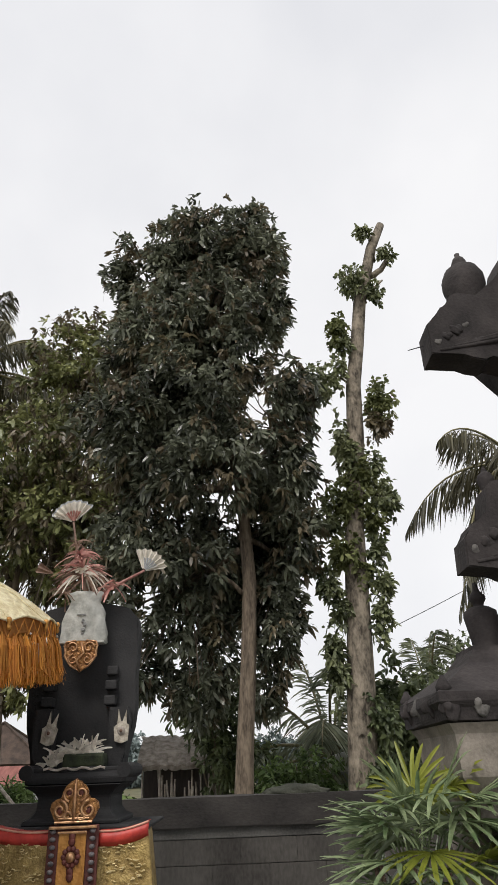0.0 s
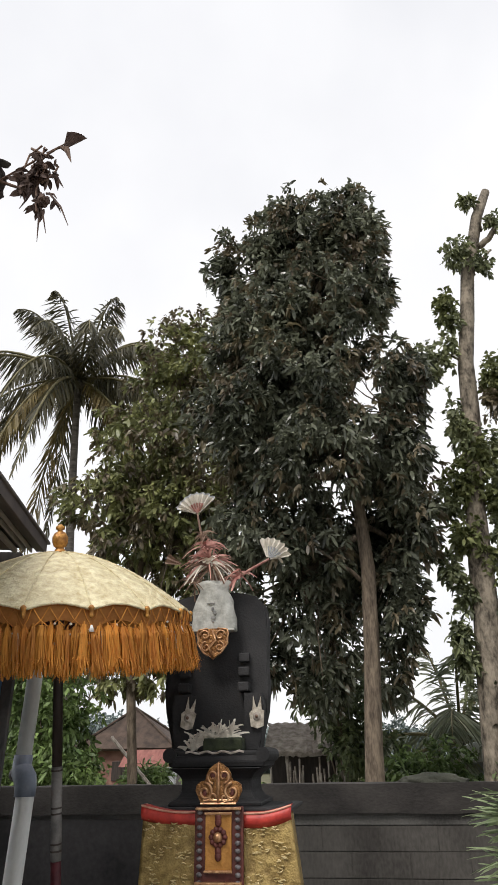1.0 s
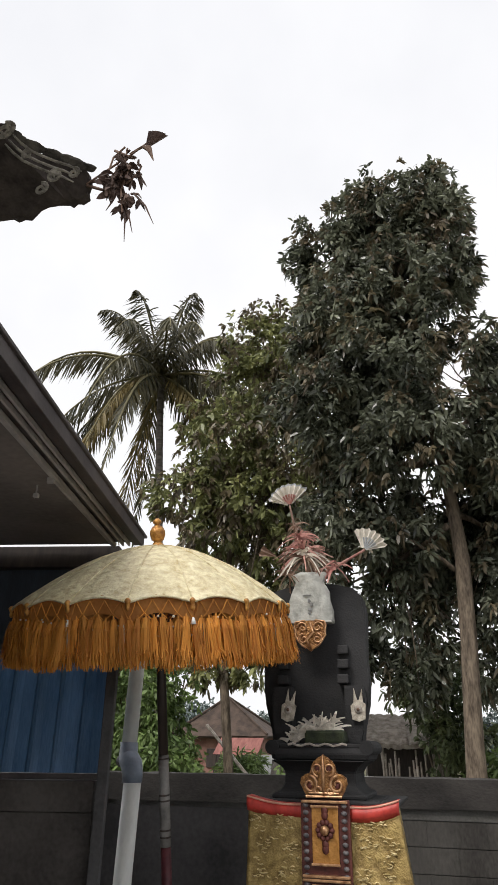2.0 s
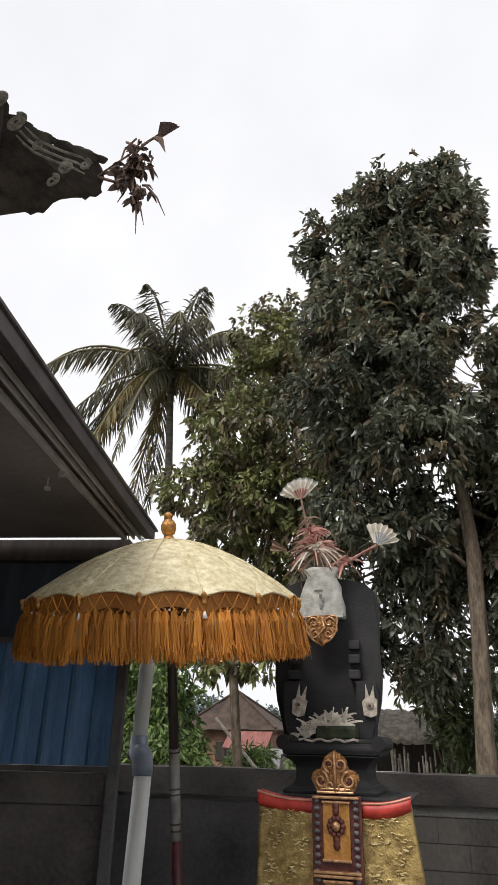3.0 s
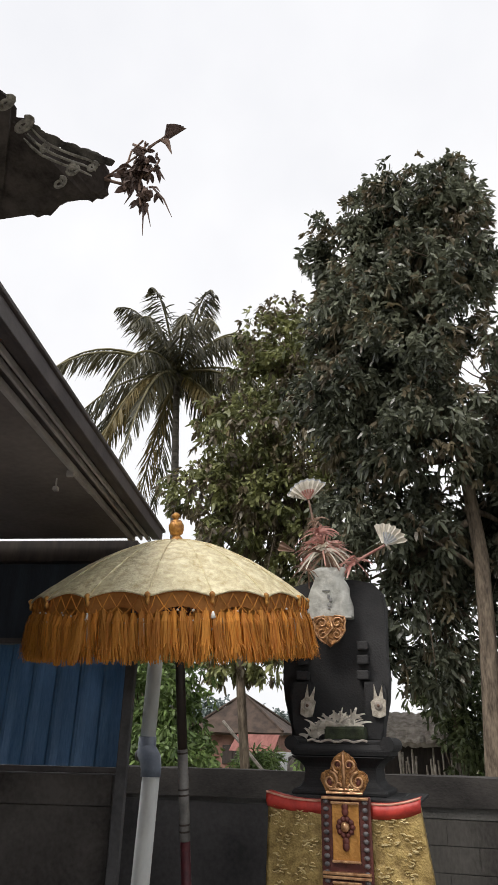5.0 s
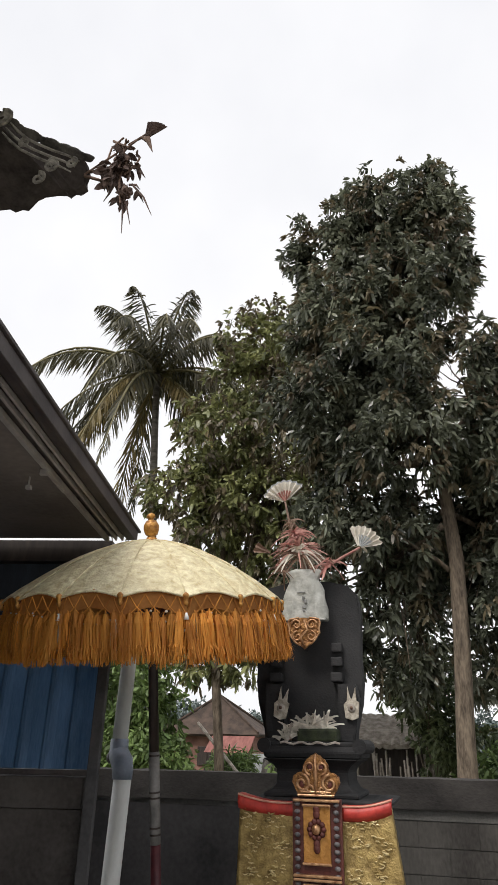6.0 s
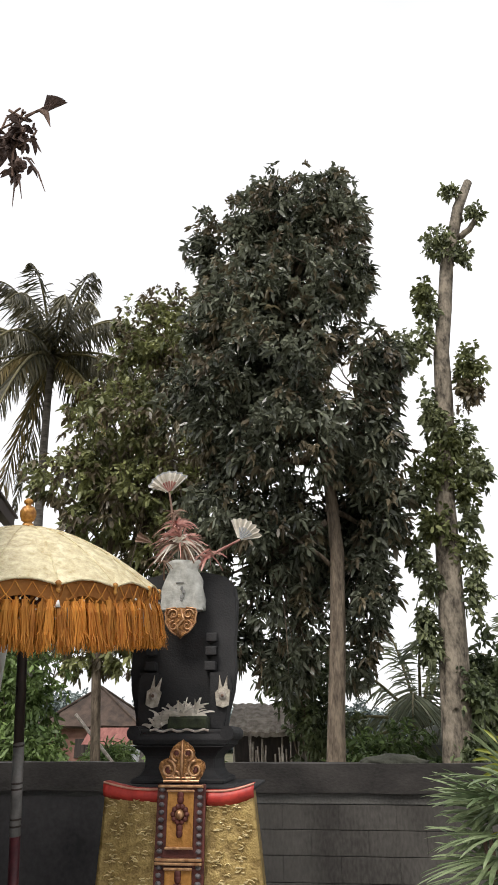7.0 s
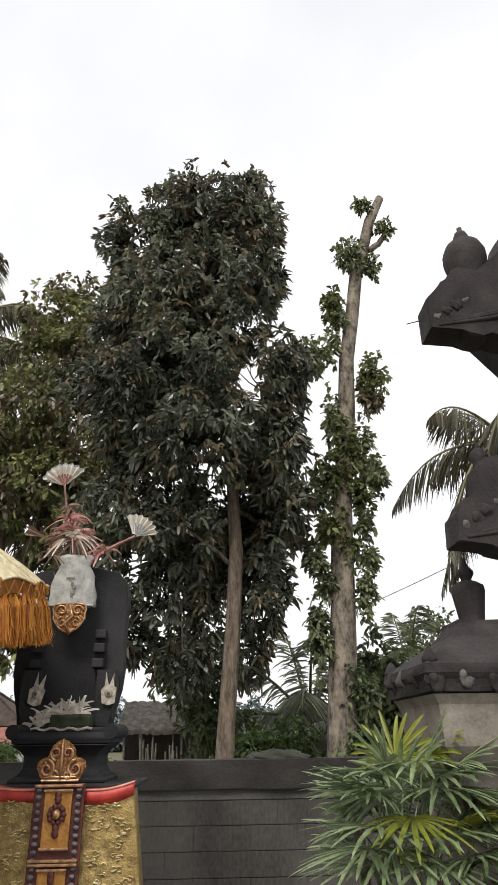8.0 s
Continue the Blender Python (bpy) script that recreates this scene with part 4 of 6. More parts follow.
for x, y, z, ax, ay, az, yel in FANS:
    x = x if x > 0.72 else 0.72 + (x - 0.72) * 0.5
    fan_leaf(fan, (0.78 + (x - 0.78) * 0.4, 3.75 + (y - 3.75) * 0.4, z - 0.22), (x, y, z), (ax, ay, az), M_FANYELLOW if yel else M_FAN, rng, 0.33 if not yel else 0.27, 15)


# ---- shrubs behind the wall ----
def shrub(name, blobs, mat, label, seed, density=90, count=7, length=0.125, width=0.046):
    rng = np.random.default_rng(seed)
    x, y = blobs[0][0], blobs[0][1]
    t = thing(name, (x, y, 0), label, "shrub")
    bm = bmesh.new()
    for bx, by, bz, rx, ry, rz in blobs:
        for k in range(4):
            d = rng.normal(size=3) * 0.4
            limb(bm, (x + d[0] * 0.3, y + d[1] * 0.3, 0), (bx + d[0] * rx, by + d[1] * ry, bz + d[2] * rz), 0.025, 0.008, rng, 0.08, 5, 5)
    part("stems", bm, M_BARK, t)
    pts, out = crown_points(blobs, density, rng, 0.7, 0.45)
    verts, faces = rosettes(pts, out, rng, count, length, width)
    raw("foliage", verts, faces, mat, t)


shrub("shrub", [(-4.9, 10.5, 2.1, 0.7, 0.7, 0.8), (-4.35, 10.2, 1.25, 0.5, 0.6, 0.5), (-5.6, 10.6, 2.8, 0.7, 0.7, 0.9), (-5.3, 10.4, 1.2, 0.7, 0.7, 0.7)], M_SHRUB, "bright green leafy shrub behind the block wall", 51)
shrub("shrub", [(-6.0, 13, 3.4, 0.7, 0.7, 0.9), (-7.2, 13, 2.4, 0.9, 0.8, 1.3)], M_SHRUBDARK, "tall dark green shrub behind the block wall", 52)
shrub("shrub", [(0.95, 12, 1.15, 0.7, 0.6, 0.6), (0.4, 11.6, 0.95, 0.5, 0.6, 0.55), (1.45, 12.3, 0.9, 0.4, 0.4, 0.4)], M_SHRUB, "green shrub between the two tree trunks", 53)
shrub("shrub", [(2.6, 11.5, 1.9, 0.7, 0.7, 1.1), (3.3, 11.8, 1.4, 0.7, 0.6, 0.9), (2.3, 11, 1.1, 0.5, 0.5, 0.7)], M_SHRUBDARK, "dark broad-leaved shrub beside the lopped trunk", 54, 60, 7, 0.18, 0.075)
shrub("shrub", [(-0.2, 12.6, 1.7, 0.6, 0.6, 0.9), (-0.6, 12.8, 2.7, 0.7, 0.6, 0.9)], M_SHRUBDARK, "dark green shrub beside the thatched hut", 55)
shrub("shrub", [(-2.7, 12.3, 1.2, 0.5, 0.5, 0.35), (-2.2, 12, 1.05, 0.5, 0.4, 0.3)], M_SHRUB, "low weedy shrub behind the wall", 56, 50, 7, 0.16, 0.05)


shrub("strap_leaf_clump", [(-4.4, 14, 1.1, 0.42, 0.3, 0.32)], M_SHRUB, "clump of grassy strap leaves before the far house", 57, 120, 7, 0.3, 0.03)


# ---- ceremonial umbrella, leaning a little towards the yard ----
rng = np.random.default_rng(61)
UB, UA = Vector((-1.60, 3.62, 0)), Vector((-1.695, 3.24, 2.52))
umb = thing("ceremonial_umbrella", UB, "cream brocade ceremonial umbrella with a golden-orange tassel fringe", "umbrella")
LOCAL.add(umb)
axis = (UA - UB).normalized()
umb.rotation_mode = "QUATERNION"
umb.rotation_quaternion = Vector((0, 0, 1)).rotation_difference(axis)
H = (UA - UB).length
R, DOME, GORES, PHASE = 0.725, 0.335, 16, radians(15)


def dome(r, a, seam):
    """A place on the canopy: r 0 to 1 outwards, a its angle, seam 0 on a rib to 1 between ribs."""
    rr = R * r * (1 - 0.028 * seam * r * r)
    return Vector((rr * math.cos(a) - 0.035 * r * r, rr * math.sin(a), H - DOME * r ** 1.8 + 0.028 * seam * r ** 3 - 0.05 * rr * math.cos(a)))


for z0, z1, rad, mat, lab in ((0, 1.08, 0.025, M_MAROONPOLE, "maroon lower pole"), (1.082, 1.49, 0.026, M_GREYPOLE, "grey banded sleeve"), (1.492, H - 0.01, 0.0245, M_DARKWOOD, "")):
    bm = bmesh.new()
    tube(bm, [(0, 0, z0), (0, 0, z1)], rad, 16)
    p = part("pole", bm, mat, umb, lab, smooth=True)
    if mat is M_GREYPOLE:
        for z in (1.12, 1.15, 1.28, 1.305, 1.47):
            bm = bmesh.new()
            tube(bm, [(0, 0, z), (0, 0, z + 0.008)], 0.0275, 16)
            part("band", bm, M_DARKWOOD, p)
for g in range(GORES):
    a0, a1 = PHASE + g * math.tau / GORES, PHASE + (g + 1) * math.tau / GORES
    bm = bmesh.new()
    rows = []
    for j in range(13):
        r = 0.03 + 0.97 * j / 12
        rows.append([bm.verts.new(dome(r, a0 + (a1 - a0) * i / 16, math.sin(math.pi * i / 16)) + Vector((0, 0, 0.004 * noise.noise(Vector((r * 9 + g * 3, i * 0.35, 1))) + 0.008 * r ** 4 * math.sin(math.pi * i / 16) * noise.noise(Vector((g * 5.3 + i * 1.1, r * 2.2, 4)))))) for i in range(17)])
    for p, q in zip(rows, rows[1:]):
        for i in range(16):
            bm.faces.new((p[i], q[i], q[i + 1], p[i + 1]))
    lining = bm.copy()
    gore = part("canopy_panel", bm, M_CREAM, umb, smooth=True)
    bmesh.ops.translate(lining, vec=(0, 0, -0.012), verts=lining.verts)
    bmesh.ops.reverse_faces(lining, faces=lining.faces)
    part("lining", lining, M_LINING, gore, "orange cloth lining", smooth=True)
    bm = bmesh.new()
    tube(bm, [dome(0.05 + 0.95 * k / 8, a0, 0) + Vector((0, 0, 0.003)) for k in range(9)], 0.0035, 5)
    part("seam", bm, M_CREAM, gore, smooth=True)
    bm = bmesh.new()
    tube(bm, [dome(0.04 + 0.96 * k / 8, a0, 0) - Vector((0, 0, 0.018)) for k in range(9)], 0.007, 6)
    rib = part("rib", bm, M_MAROON, umb, smooth=True)
    bm = bmesh.new()
    tube(bm, [(0.03 * math.cos(a0), 0.03 * math.sin(a0), H - 0.42), dome(0.55, a0, 0) - Vector((0, 0, 0.025))], 0.005, 6)
    part("strut", bm, M_MAROON, rib, smooth=True)
    bm = bmesh.new()
    tube(bm, [dome(1.0, a0 + (a1 - a0) * i / 8, math.sin(math.pi * i / 8)) + Vector((0, 0, -0.004)) for i in range(9)], 0.006, 6)
    part("rim_cord", bm, M_CREAM, gore, smooth=True)
    tip = dome(1.0, a0, 0)
    bm = bmesh.new()
    lathe(bm, [(0.003, -0.042), (0.009, -0.036), (0.011, -0.027), (0.008, -0.016), (0.012, -0.007), (0.015, 0.004), (0.008, 0.013), (0.003, 0.016)], 10, tip)
    part("rib_bead", bm, M_GOLDWOOD, rib, smooth=True)
    if g % 2 == 1:
        bm = bmesh.new()
        bmesh.ops.create_cone(bm, segments=10, cap_ends=True, radius1=0.013, radius2=0.004, depth=0.03, matrix=Matrix.Translation(tip + Vector((0, 0, -0.085))))
        part("shell_drop", bm, M_WHITE, rib, "small white shell drop", smooth=True)
    bm = bmesh.new()
    cols = []
    for i in range(9):
        seam = math.sin(math.pi * i / 8)
        p = dome(0.985, a0 + (a1 - a0) * i / 8, seam) + Vector((0, 0, -0.008))
        cols.append([bm.verts.new(p + Vector((0, 0, -(0.095 - 0.02 * seam) * q + 0.0))) for q in (0, 0.5, 1.0)])
    for p, q in zip(cols, cols[1:]):
        for i in (0, 1):
            bm.faces.new((p[i], q[i], q[i + 1], p[i + 1]))
    part("valance", bm, M_LINING, gore, "orange cloth valance", smooth=True)
    # knotted net between the rim and the tassels
    bm = bmesh.new()
    n = 4
    for k in range(n):
        for s in (-1, 1):
            p0 = dome(1.0, a0 + (a1 - a0) * (k + 0.5) / n, 0.5) + Vector((0, 0, -0.006))
            ka = min(max((k + 0.5 + s * 0.9) / n, 0), 1)
            p1 = dome(1.0, a0 + (a1 - a0) * ka, 0.4) + Vector((0, 0, -0.085))
            tube(bm, [p0, (p0 + p1) / 2 + Vector((0, 0, -0.012)), p1], 0.0026, 4)
    tagged(part("net", bm, M_FRINGE, umb), kind="stuff")
    # small white beads knotted into the net, and a pale strand or two
    bm = bmesh.new()
    for k in range(7):
        ka = a0 + (a1 - a0) * rng.random()
        p = dome(1.015, ka, 0.5) + Vector((0, 0, -rng.uniform(0.06, 0.17)))
        bmesh.ops.create_icosphere(bm, subdivisions=1, radius=rng.uniform(0.004, 0.0075), matrix=Matrix.Translation(p))
    for k in range(g % 3):
        p = dome(1.02, a0 + (a1 - a0) * rng.random(), 0.5)
        tube(bm, [p + Vector((0, 0, -0.1)), p + Vector((0.004, 0.003, -0.15)), p + Vector((0, 0.004, -rng.uniform(0.2, 0.25)))], [0.003, 0.006, 0.004], 5)
    tagged(part("net_bead", bm, M_DRYPALE, umb, "white beads and pale strands"), kind="stuff")

# tassels: a knot over a loose skirt of threads, each hung from the net
TASSELS = []
for variant in range(5):
    verts, faces = [], []
    for k in range(150):
        a, rad = rng.uniform(0, math.tau), rng.uniform(0.004, 0.046)
        ln, w = rng.uniform(0.15, 0.22), rng.uniform(0.0010, 0.0024)
        d = Vector((math.cos(a), math.sin(a), 0))
        t = Vector((-d.y, d.x, 0))
        row = [(0.25, -0.006), (0.7, -0.05), (0.95, -0.14), (1.0 + rng.normal() * 0.35, -ln)]
        o = len(verts)
        for s, z in row:
            p = d * rad * s + Vector((rng.normal() * 0.003, rng.normal() * 0.003, z))
            verts += [p + t * w, p - t * w]
        for j in range(3):
            b = o + 2 * j
            faces.append((b, b + 1, b + 3, b + 2))
    bm = bmesh.new()
    lathe(bm, [(0.002, 0.008), (0.004, 0.004), (0.005, -0.003), (0.003, -0.012), (0.005, -0.02), (0.003, -0.03)][::-1], 6)
    bm.verts.index_update()
    o = len(verts)
    verts += [v.co.copy() for v in bm.verts]
    faces += [tuple(v.index + o for v in f.verts) for f in bm.faces]
    bm.free()
    me = bpy.data.meshes.new("tassel")
    me.from_pydata([tuple(v) for v in verts], [], faces)
    me.materials.append(M_FRINGE)
    TASSELS.append(me)
NT = GORES * 8
for k in range(NT):
    a = (k + 0.5) * math.tau / NT
    ob = link("tassel", TASSELS[k % 5], None, umb)
    ob.location = dome(1.0, a, 0.4) + Vector((0, 0, -0.078 + rng.normal() * 0.008))
    ob.rotation_euler = (rng.normal() * 0.06, rng.normal() * 0.06, rng.uniform(0, 6.28))
bm = bmesh.new()
lathe(bm, [(0.05, -0.012), (0.03, 0.012), (0.02, 0.026), (0.034, 0.034), (0.042, 0.06), (0.042, 0.085), (0.03, 0.108), (0.015, 0.116), (0.013, 0.122), (0.024, 0.13), (0.024, 0.142), (0.008, 0.156)], 18, (0, 0, H))
part("finial", bm, M_GOLDWOOD, umb, "turned and gilded wooden finial", smooth=True)


# ---- offerings on the throne ----
def strips(name, root, n, rng, mat, parent, length=(0.1, 0.2), width=0.01, spread=1.0, up=0.4, droop=1.4, label=""):
    """Curling dried leaf strips that spring from one root."""
    verts, faces = [], []
    for k in range(n):
        a = rng.uniform(0, math.tau)
        d = Vector((math.cos(a) * spread, math.sin(a) * spread * 0.5, up + rng.normal() * 0.5)).normalized()
        ln, w = rng.uniform(*length), width * rng.uniform(0.5, 1.3)
        s = d.cross(Vector((0.3, 1, 0.1))).normalized()
        p = Vector(root) + Vector((rng.normal() * 0.012, rng.normal() * 0.012, rng.normal() * 0.012))
        o = len(verts)
        for j in range(5):
            q = j / 4
            c = p + d * ln * q + Vector((0, 0, -droop * ln * q * q * 0.6))
            ww = w * (1 - 0.55 * q)
            verts += [c + s * ww / 2, c - s * ww / 2]
        for j in range(4):
            b = o + 2 * j
            faces.append((b, b + 1, b + 3, b + 2))
    return tagged(raw(name, verts, faces, mat, parent, label), kind="stuff")


def paper_fan(name, hub, aim, size, mat, parent, rng, label, blades=9, arc=100):
    """A small fan of pleated palm leaf."""
    aim = Vector(aim).normalized()
    side = Vector((aim.z, 0, -aim.x)).normalized()
    verts, faces = [], []
    for k in range(blades * 2 + 1):
        a = radians(-arc / 2 + arc * k / (blades * 2))
        d = aim * math.cos(a) + side * math.sin(a)
        y = 0.012 if k % 2 else -0.012
        verts += [Vector(hub) + d * size * 0.12, Vector(hub) + d * size * (1.0 if k % 2 else 0.88) + Vector((0, y, 0))]
    for k in range(blades * 2):
        faces.append((2 * k, 2 * k + 1, 2 * k + 3, 2 * k + 2))
    return raw(name, verts, faces, mat, parent, label)


OX, OY = -0.972, 3.90
wrap = thing("wrapped_offering", (OX, 3.93, 2.2), "white wrapped offering with a gilt pendant on the throne's back", "offering")
bm = bmesh.new()
rows = []
prof = [(0.126, 2.185), (0.127, 2.192), (0.122, 2.25), (0.116, 2.31), (0.106, 2.36), (0.088, 2.395), (0.076, 2.42), (0.094, 2.455), (0.104, 2.475)]
for w, z in prof:
    rows.append([bm.verts.new((OX + 1.1 * w * math.cos(t) * (1 + 0.05 * math.sin(3 * t + z * 40)), OY + 0.04 * math.copysign(abs(math.sin(t)) ** 0.6, math.sin(t)), z + 0.006 * math.sin(5 * t + z * 30))) for t in [k * math.tau / 28 for k in range(28)]])
for r, s in zip(rows, rows[1:]):
    for k in range(28):
        bm.faces.new((r[k], r[(k + 1) % 28], s[(k + 1) % 28], s[k]))
bm.faces.new(rows[0][::-1])
bm.faces.new(rows[-1])
for v in bm.verts:
    v.co += Vector((0, 1, 0)) * 0.014 * noise.noise(v.co * 22)
wrapping = part("wrapping", bm, M_PAPER, wrap, "thin white wrapping cloth", smooth=True)
for x, z, w, h in ((-0.012, 2.34, 0.05, 0.006), (0.0, 2.305, 0.014, 0.022), (0.012, 2.285, 0.016, 0.02), (0.004, 2.255, 0.022, 0.016), (0.002, 2.235, 0.014, 0.01)):
    bm = bmesh.new()
    box(bm, (OX + x - w / 2, OY - 0.05, z - h / 2), (OX + x + w / 2, OY - 0.044, z + h / 2), 0.001)
    part("print_bar", bm, M_PRINT, wrapping, "faint grey print")
bm = bmesh.new()
box(bm, (OX - 0.135, OY - 0.042, 2.178), (OX + 0.128, OY + 0.03, 2.19), 0.004)
part("hem", bm, M_PAPER, wrapping)
bm = bmesh.new()
half = [(0.03, 2.19), (0.086, 2.182), (0.094, 2.16), (0.086, 2.13), (0.09, 2.105), (0.07, 2.075), (0.05, 2.05), (0.025, 2.035)]
GX = OX + 0.004
outline = [(GX + x, z) for x, z in half] + [(GX, 2.015)] + [(GX - x, z) for x, z in half[::-1]]
extrude_outline(bm, outline, OY - 0.055, OY - 0.035, 0.005)
pendant = part("pendant", bm, M_GILT, wrap, "carved gilt pendant")
bm = bmesh.new()
for sx in (-1, 1):
    scroll(bm, GX + sx * 0.045, 2.15, 0.032, 1.2, 0.006, 0 if sx > 0 else math.pi, sx, OY - 0.062)
    scroll(bm, GX + sx * 0.04, 2.085, 0.03, 1.2, 0.006, math.pi / 2, -sx, OY - 0.062)
    tube(bm, [(GX + sx * x, OY - 0.06, z) for x, z in half], 0.006, 5)
tube(bm, [(GX, OY - 0.06, 2.18), (GX + 0.02, OY - 0.066, 2.12), (GX - 0.02, OY - 0.066, 2.08), (GX, OY - 0.06, 2.03)], 0.007, 6)
part("gilt_relief", bm, M_GILTPALE, pendant, smooth=True)

plume = thing("dried_leaf_plume", (OX, 3.93, 2.45), "plume of dried pink and white palm leaves with pleated fans", "offering")
bm = bmesh.new()
tube(bm, [(OX, OY, 2.40), (OX - 0.03, OY, 2.6), (OX - 0.09, OY - 0.01, 2.80), (OX - 0.115, OY - 0.01, 2.93)], [0.012, 0.01, 0.008, 0.006], 7)
part("stem", bm, M_DRY, plume, smooth=True)
bm = bmesh.new()
tube(bm, [(OX + 0.08, OY, 2.46), (OX + 0.22, OY - 0.01, 2.54), (OX + 0.345, OY - 0.02, 2.60)], [0.01, 0.009, 0.007], 7)
part("side_stem", bm, M_DRYPINK, plume, smooth=True)
strips("pink_leaf_curl", (OX - 0.02, OY - 0.02, 2.60), 80, rng, M_DRYPINK, plume, (0.08, 0.2), 0.02, 0.9, 0.75, 0.9, "curled faded pink leaf strips")
strips("pale_leaf_curl", (OX - 0.03, OY - 0.03, 2.60), 34, rng, M_DRYPALE, plume, (0.08, 0.18), 0.022, 0.9, 0.2, 1.0, "bleached leaf strips")
strips("brown_leaf_curl", (OX - 0.02, OY, 2.58), 60, rng, M_DRY, plume, (0.08, 0.22), 0.02, 1.0, 0.4, 0.9, "brown dried leaf strips")
strips("pink_leaf_curl", (OX - 0.05, OY - 0.01, 2.70), 50, rng, M_DRYPINK, plume, (0.06, 0.15), 0.018, 0.9, 0.5, 1.0)
strips("pink_leaf_curl", (OX + 0.16, OY - 0.02, 2.51), 22, rng, M_DRYPINK, plume, (0.05, 0.12), 0.016, 1.0, 0.2, 1.0)
strips("brown_leaf_curl", (OX - 0.075, OY, 2.79), 22, rng, M_DRY, plume, (0.04, 0.10), 0.012, 1.0, 0.2, 1.0)
strips("brown_leaf_curl", (OX - 0.14, OY, 2.50), 22, rng, M_DRY, plume, (0.05, 0.12), 0.014, 1.0, 0.1, 1.0)
paper_fan("fan", (OX - 0.112, OY - 0.01, 2.925), (-0.22, 0, 1.0), 0.15, M_DRYPALE, plume, rng, "pleated white fan", 8, 120)
paper_fan("fan", (OX - 0.112, OY - 0.004, 2.925), (-0.22, 0, 1.0), 0.165, M_PALEGREY, plume, rng, "grey-green fan border", 8, 122)
paper_fan("fan", (OX - 0.112, OY - 0.016, 2.925), (-0.1, 0, 1.0), 0.085, M_DRYPINK, plume, rng, "pink fan centre", 6, 80)
paper_fan("fan", (OX - 0.13, OY - 0.012, 2.935), (-0.95, 0, 0.35), 0.11, M_DRYPALE, plume, rng, "pale leaf tip", 2, 22)
paper_fan("fan", (OX + 0.335, OY - 0.02, 2.595), (0.55, 0, 0.85), 0.15, M_DRYPALE, plume, rng, "pleated white fan", 7, 105)
paper_fan("fan", (OX + 0.345, OY - 0.026, 2.60), (0.6, 0, 0.8), 0.085, M_PALEGREY, plume, rng, "grey fan centre", 5, 80)
paper_fan("fan", (OX - 0.20, OY, 2.60), (-0.9, 0, 0.35), 0.13, M_DRY, plume, rng, "brown leaf blade", 2, 35)

for sx, tilt in ((-1, 0.16), (1, -0.02)):
    cx = SX + sx * 0.192 - (0.015 if sx < 0 else 0.0)
    cili = thing("woven_leaf_figure", (cx, 3.85, 1.66), "small bleached woven palm-leaf ornament on the throne's wing", "offering", "woven leaf ornaments")
    bm = bmesh.new()
    outline = [(-0.036, 0.0), (-0.042, 0.07), (-0.022, 0.085), (-0.018, 0.16), (-0.004, 0.095), (0.006, 0.095), (0.026, 0.155), (0.026, 0.085), (0.042, 0.078), (0.034, 0.0), (0.0, -0.012)]
    c, s = math.cos(tilt), math.sin(tilt)
    extrude_outline(bm, [(cx + x * c + z * s, 1.655 + z * c - x * s) for x, z in outline], 3.838, 3.85, 0.002)
    body = part("body", bm, M_WOVEN, cili)
    bm = bmesh.new()
    bmesh.ops.create_uvsphere(bm, u_segments=12, v_segments=8, radius=0.022, matrix=Matrix.Translation((cx + 0.05 * s, 3.835, 1.705)) @ Matrix.Diagonal((1, 0.4, 1, 1)))
    part("rosette", bm, M_STICK, cili, smooth=True)
    bm = bmesh.new()
    bmesh.ops.create_uvsphere(bm, u_segments=10, v_segments=6, radius=0.009, matrix=Matrix.Translation((cx + 0.05 * s, 3.826, 1.705)))
    part("boss", bm, M_DRY, cili, smooth=True)

basket = thing("offering_basket", (SX, 3.80, 1.535), "dark green leaf basket of dried white offerings on the seat", "offering")
bm = bmesh.new()
box(bm, (SX - 0.09, 3.74, 1.536), (SX + 0.125, 3.86, 1.60), 0.012)
for v in bm.verts:
    v.co += Vector((1, 1, 1)) * 0.008 * noise.noise(v.co * 20)
part("tray", bm, M_BASKET, basket)
for dx, dz, n in ((-0.12, 1.57, 16), (-0.07, 1.60, 20), (0.0, 1.605, 20), (0.045, 1.61, 16), (-0.15, 1.545, 12)):
    strips("dried_leaf_curl", (SX + dx, 3.77, dz), n, rng, M_DRYPALE, basket, (0.04, 0.13), 0.02, 0.9, 0.8, 0.5)
bm = bmesh.new()
tube(bm, [(SX - 0.17 + 0.024 * i, 3.685 + 0.004 * math.sin(i * 2.1), 1.527 + 0.006 * math.sin(i * 1.7)) for i in range(14)], 0.006, 5)
part("leaf_fringe", bm, M_STICK, basket)

